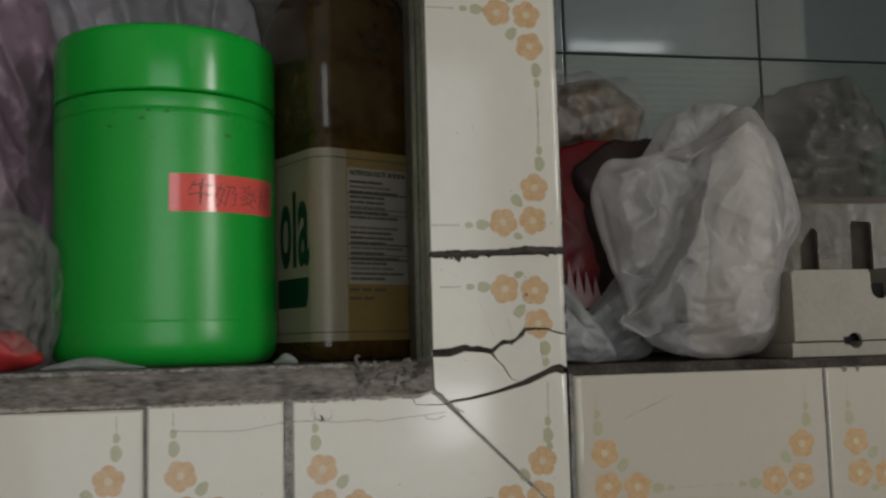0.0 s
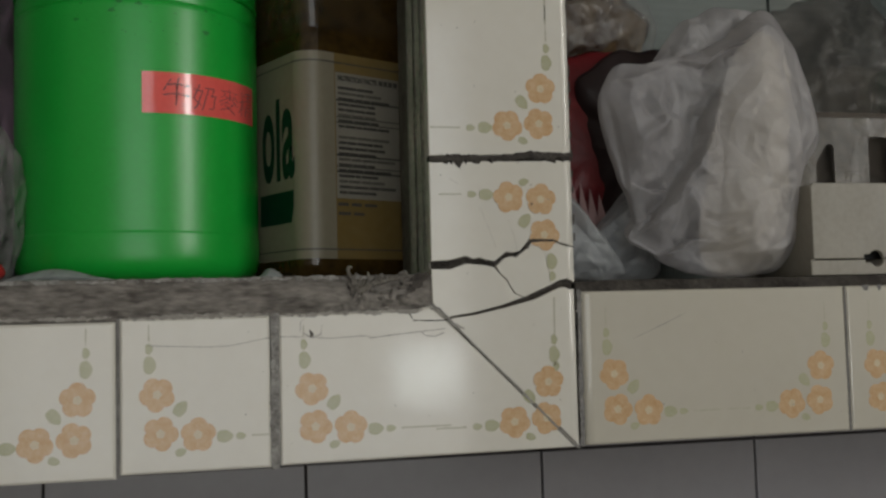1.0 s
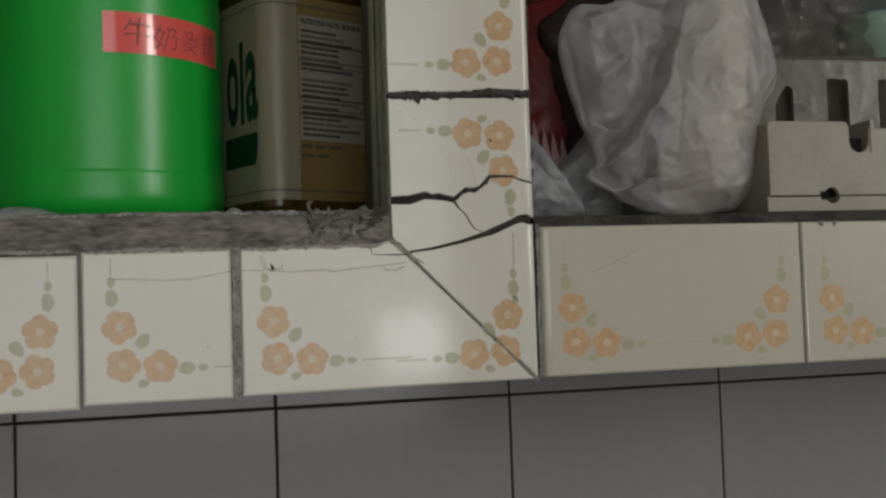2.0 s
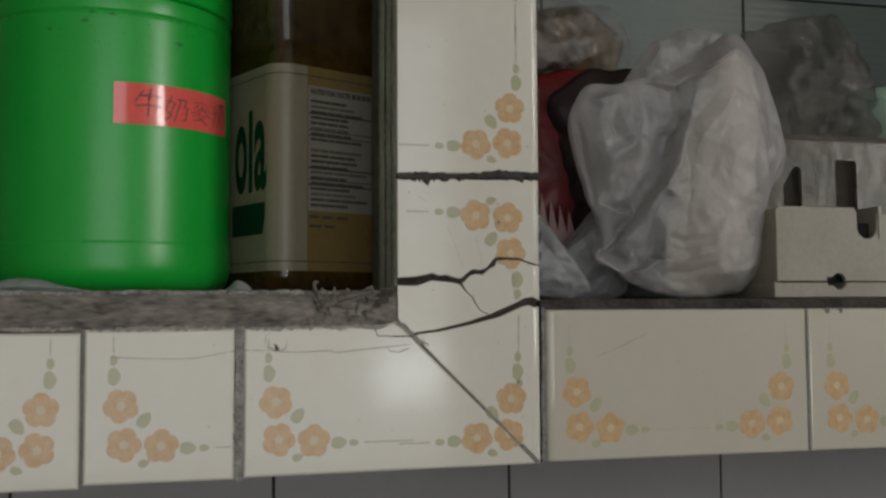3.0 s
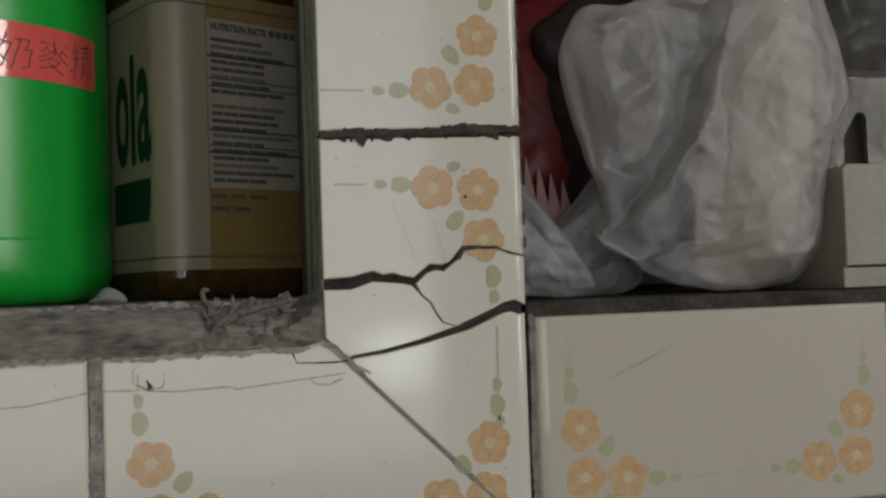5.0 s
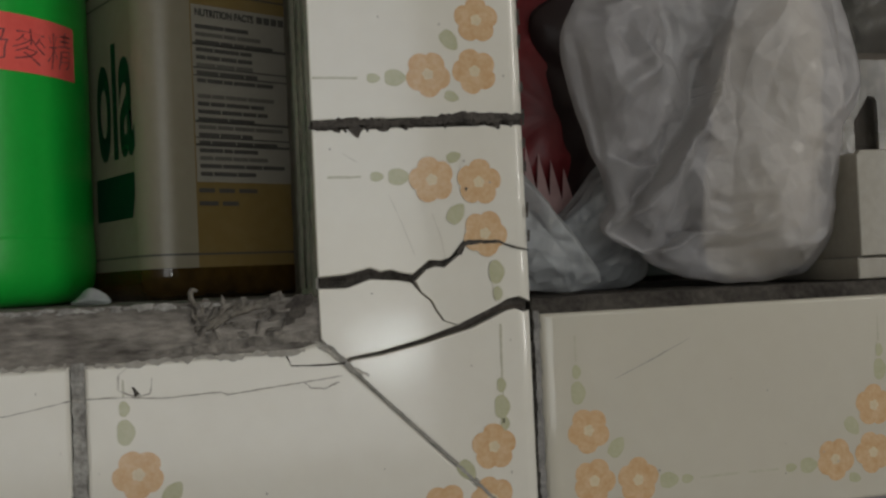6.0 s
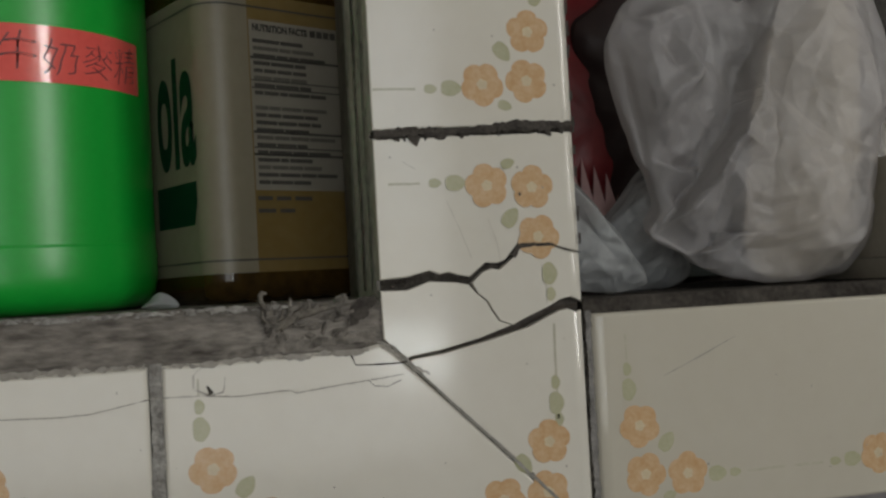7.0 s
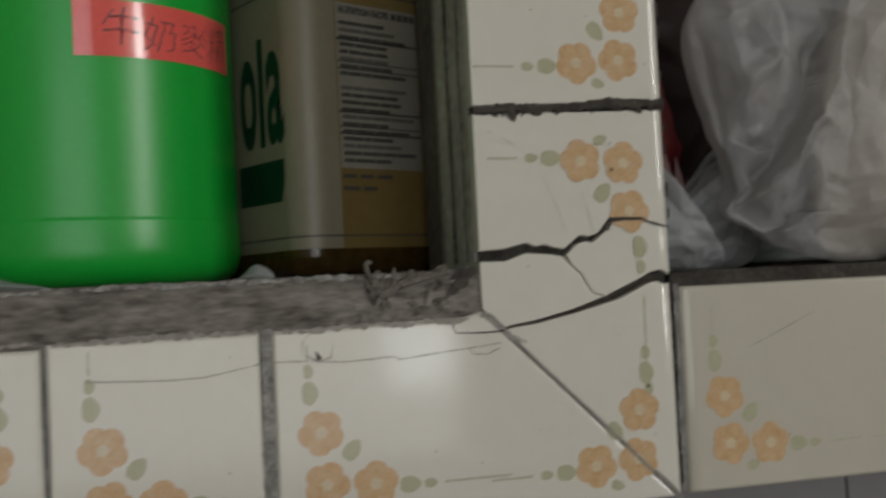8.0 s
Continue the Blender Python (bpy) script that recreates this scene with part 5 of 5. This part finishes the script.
# Solid black block stands in for the shade inside the holder.
part("slot_filler", box(BXL + 0.003, 0.437, 0.0155, 0.060, 1.2542, 1.2900), VOID, caddy, "black filler block for the shaded inside of the box")
part("divider", box(0.3785, 0.3805, 0.0062, 0.050, 1.2800, BZT + 0.001), BOX, caddy)
slots = [[(0.3445, 1.3000), (0.3575, 1.3000), (0.3575, 1.3240), *arc(0.3540, 1.3255, 0.0035, 0, 130, 5), (0.3445, 1.3170)],
         [(0.3820, 1.3000), (0.3978, 1.3000), *arc(0.3948, 1.3310, 0.0030, 0, 90, 4), *arc(0.3850, 1.3310, 0.0030, 90, 180, 4)],
         [(0.4200, 1.3000), (0.4340, 1.3000), (0.4340, 1.3340), (0.4200, 1.3340)]]
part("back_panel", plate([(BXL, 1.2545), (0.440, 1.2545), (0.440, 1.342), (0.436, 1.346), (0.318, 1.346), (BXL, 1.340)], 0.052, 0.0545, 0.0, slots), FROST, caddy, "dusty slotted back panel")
lone("draped_film", pillow([(0.322, 1.3000), (0.440, 1.3000), (0.450, 1.335), (0.442, 1.372), (0.380, 1.380), (0.332, 1.366)], 0.060, 0.014, 0.004, 111.0, 0.35, 30, nr=30, na=120), FILM_FINE, "clear crinkled film draped over the plastic holder", "plastic film", smooth=True)
part("card", box(BXL + 0.004, 0.438, 0.064, 0.066, 1.2545, 1.352), BROWN_BACK, caddy, "brown card behind the slots")

# ---- the wall tiles behind ----
LX, LZ, PITCH = 0.0353, 1.1272, 0.1710


def wall_tiles(x_start, rows, material, x_lo, x_hi):
    meshes = {}
    for z0, z1 in rows:
        k = math.floor((x_lo - x_start) / PITCH)
        while x_start + k * PITCH < x_hi:
            h = z1 - z0
            if h not in meshes:
                meshes[h] = mesh_of(plate(rect(0.0008, PITCH - 0.0008, 0.0008, h - 0.0008), 0.0, 0.0062, 0.0010), "wall_tile", material)
            ob = new("tile", meshes[h])
            ob.parent = wall_north
            ob.location = (x_start + k * PITCH, WALL + 0.0003 * math.sin(k * 7.1 + z0 * 50), z0)
            k += 1


wall_tiles(LX, [(LZ - PITCH * 2, LZ - PITCH), (LZ - PITCH, LZ), (LZ, 1.159)], WALL_TILE, -0.50, 0.85)
wall_tiles(0.2353, [(1.2470, 1.3187), (1.3187, 1.4897)], WALL_RIBBED, 0.17, 0.92)
wall_tiles(0.2353, [(1.4897, 1.6200)], WALL_TILE_UP, 0.17, 0.92)
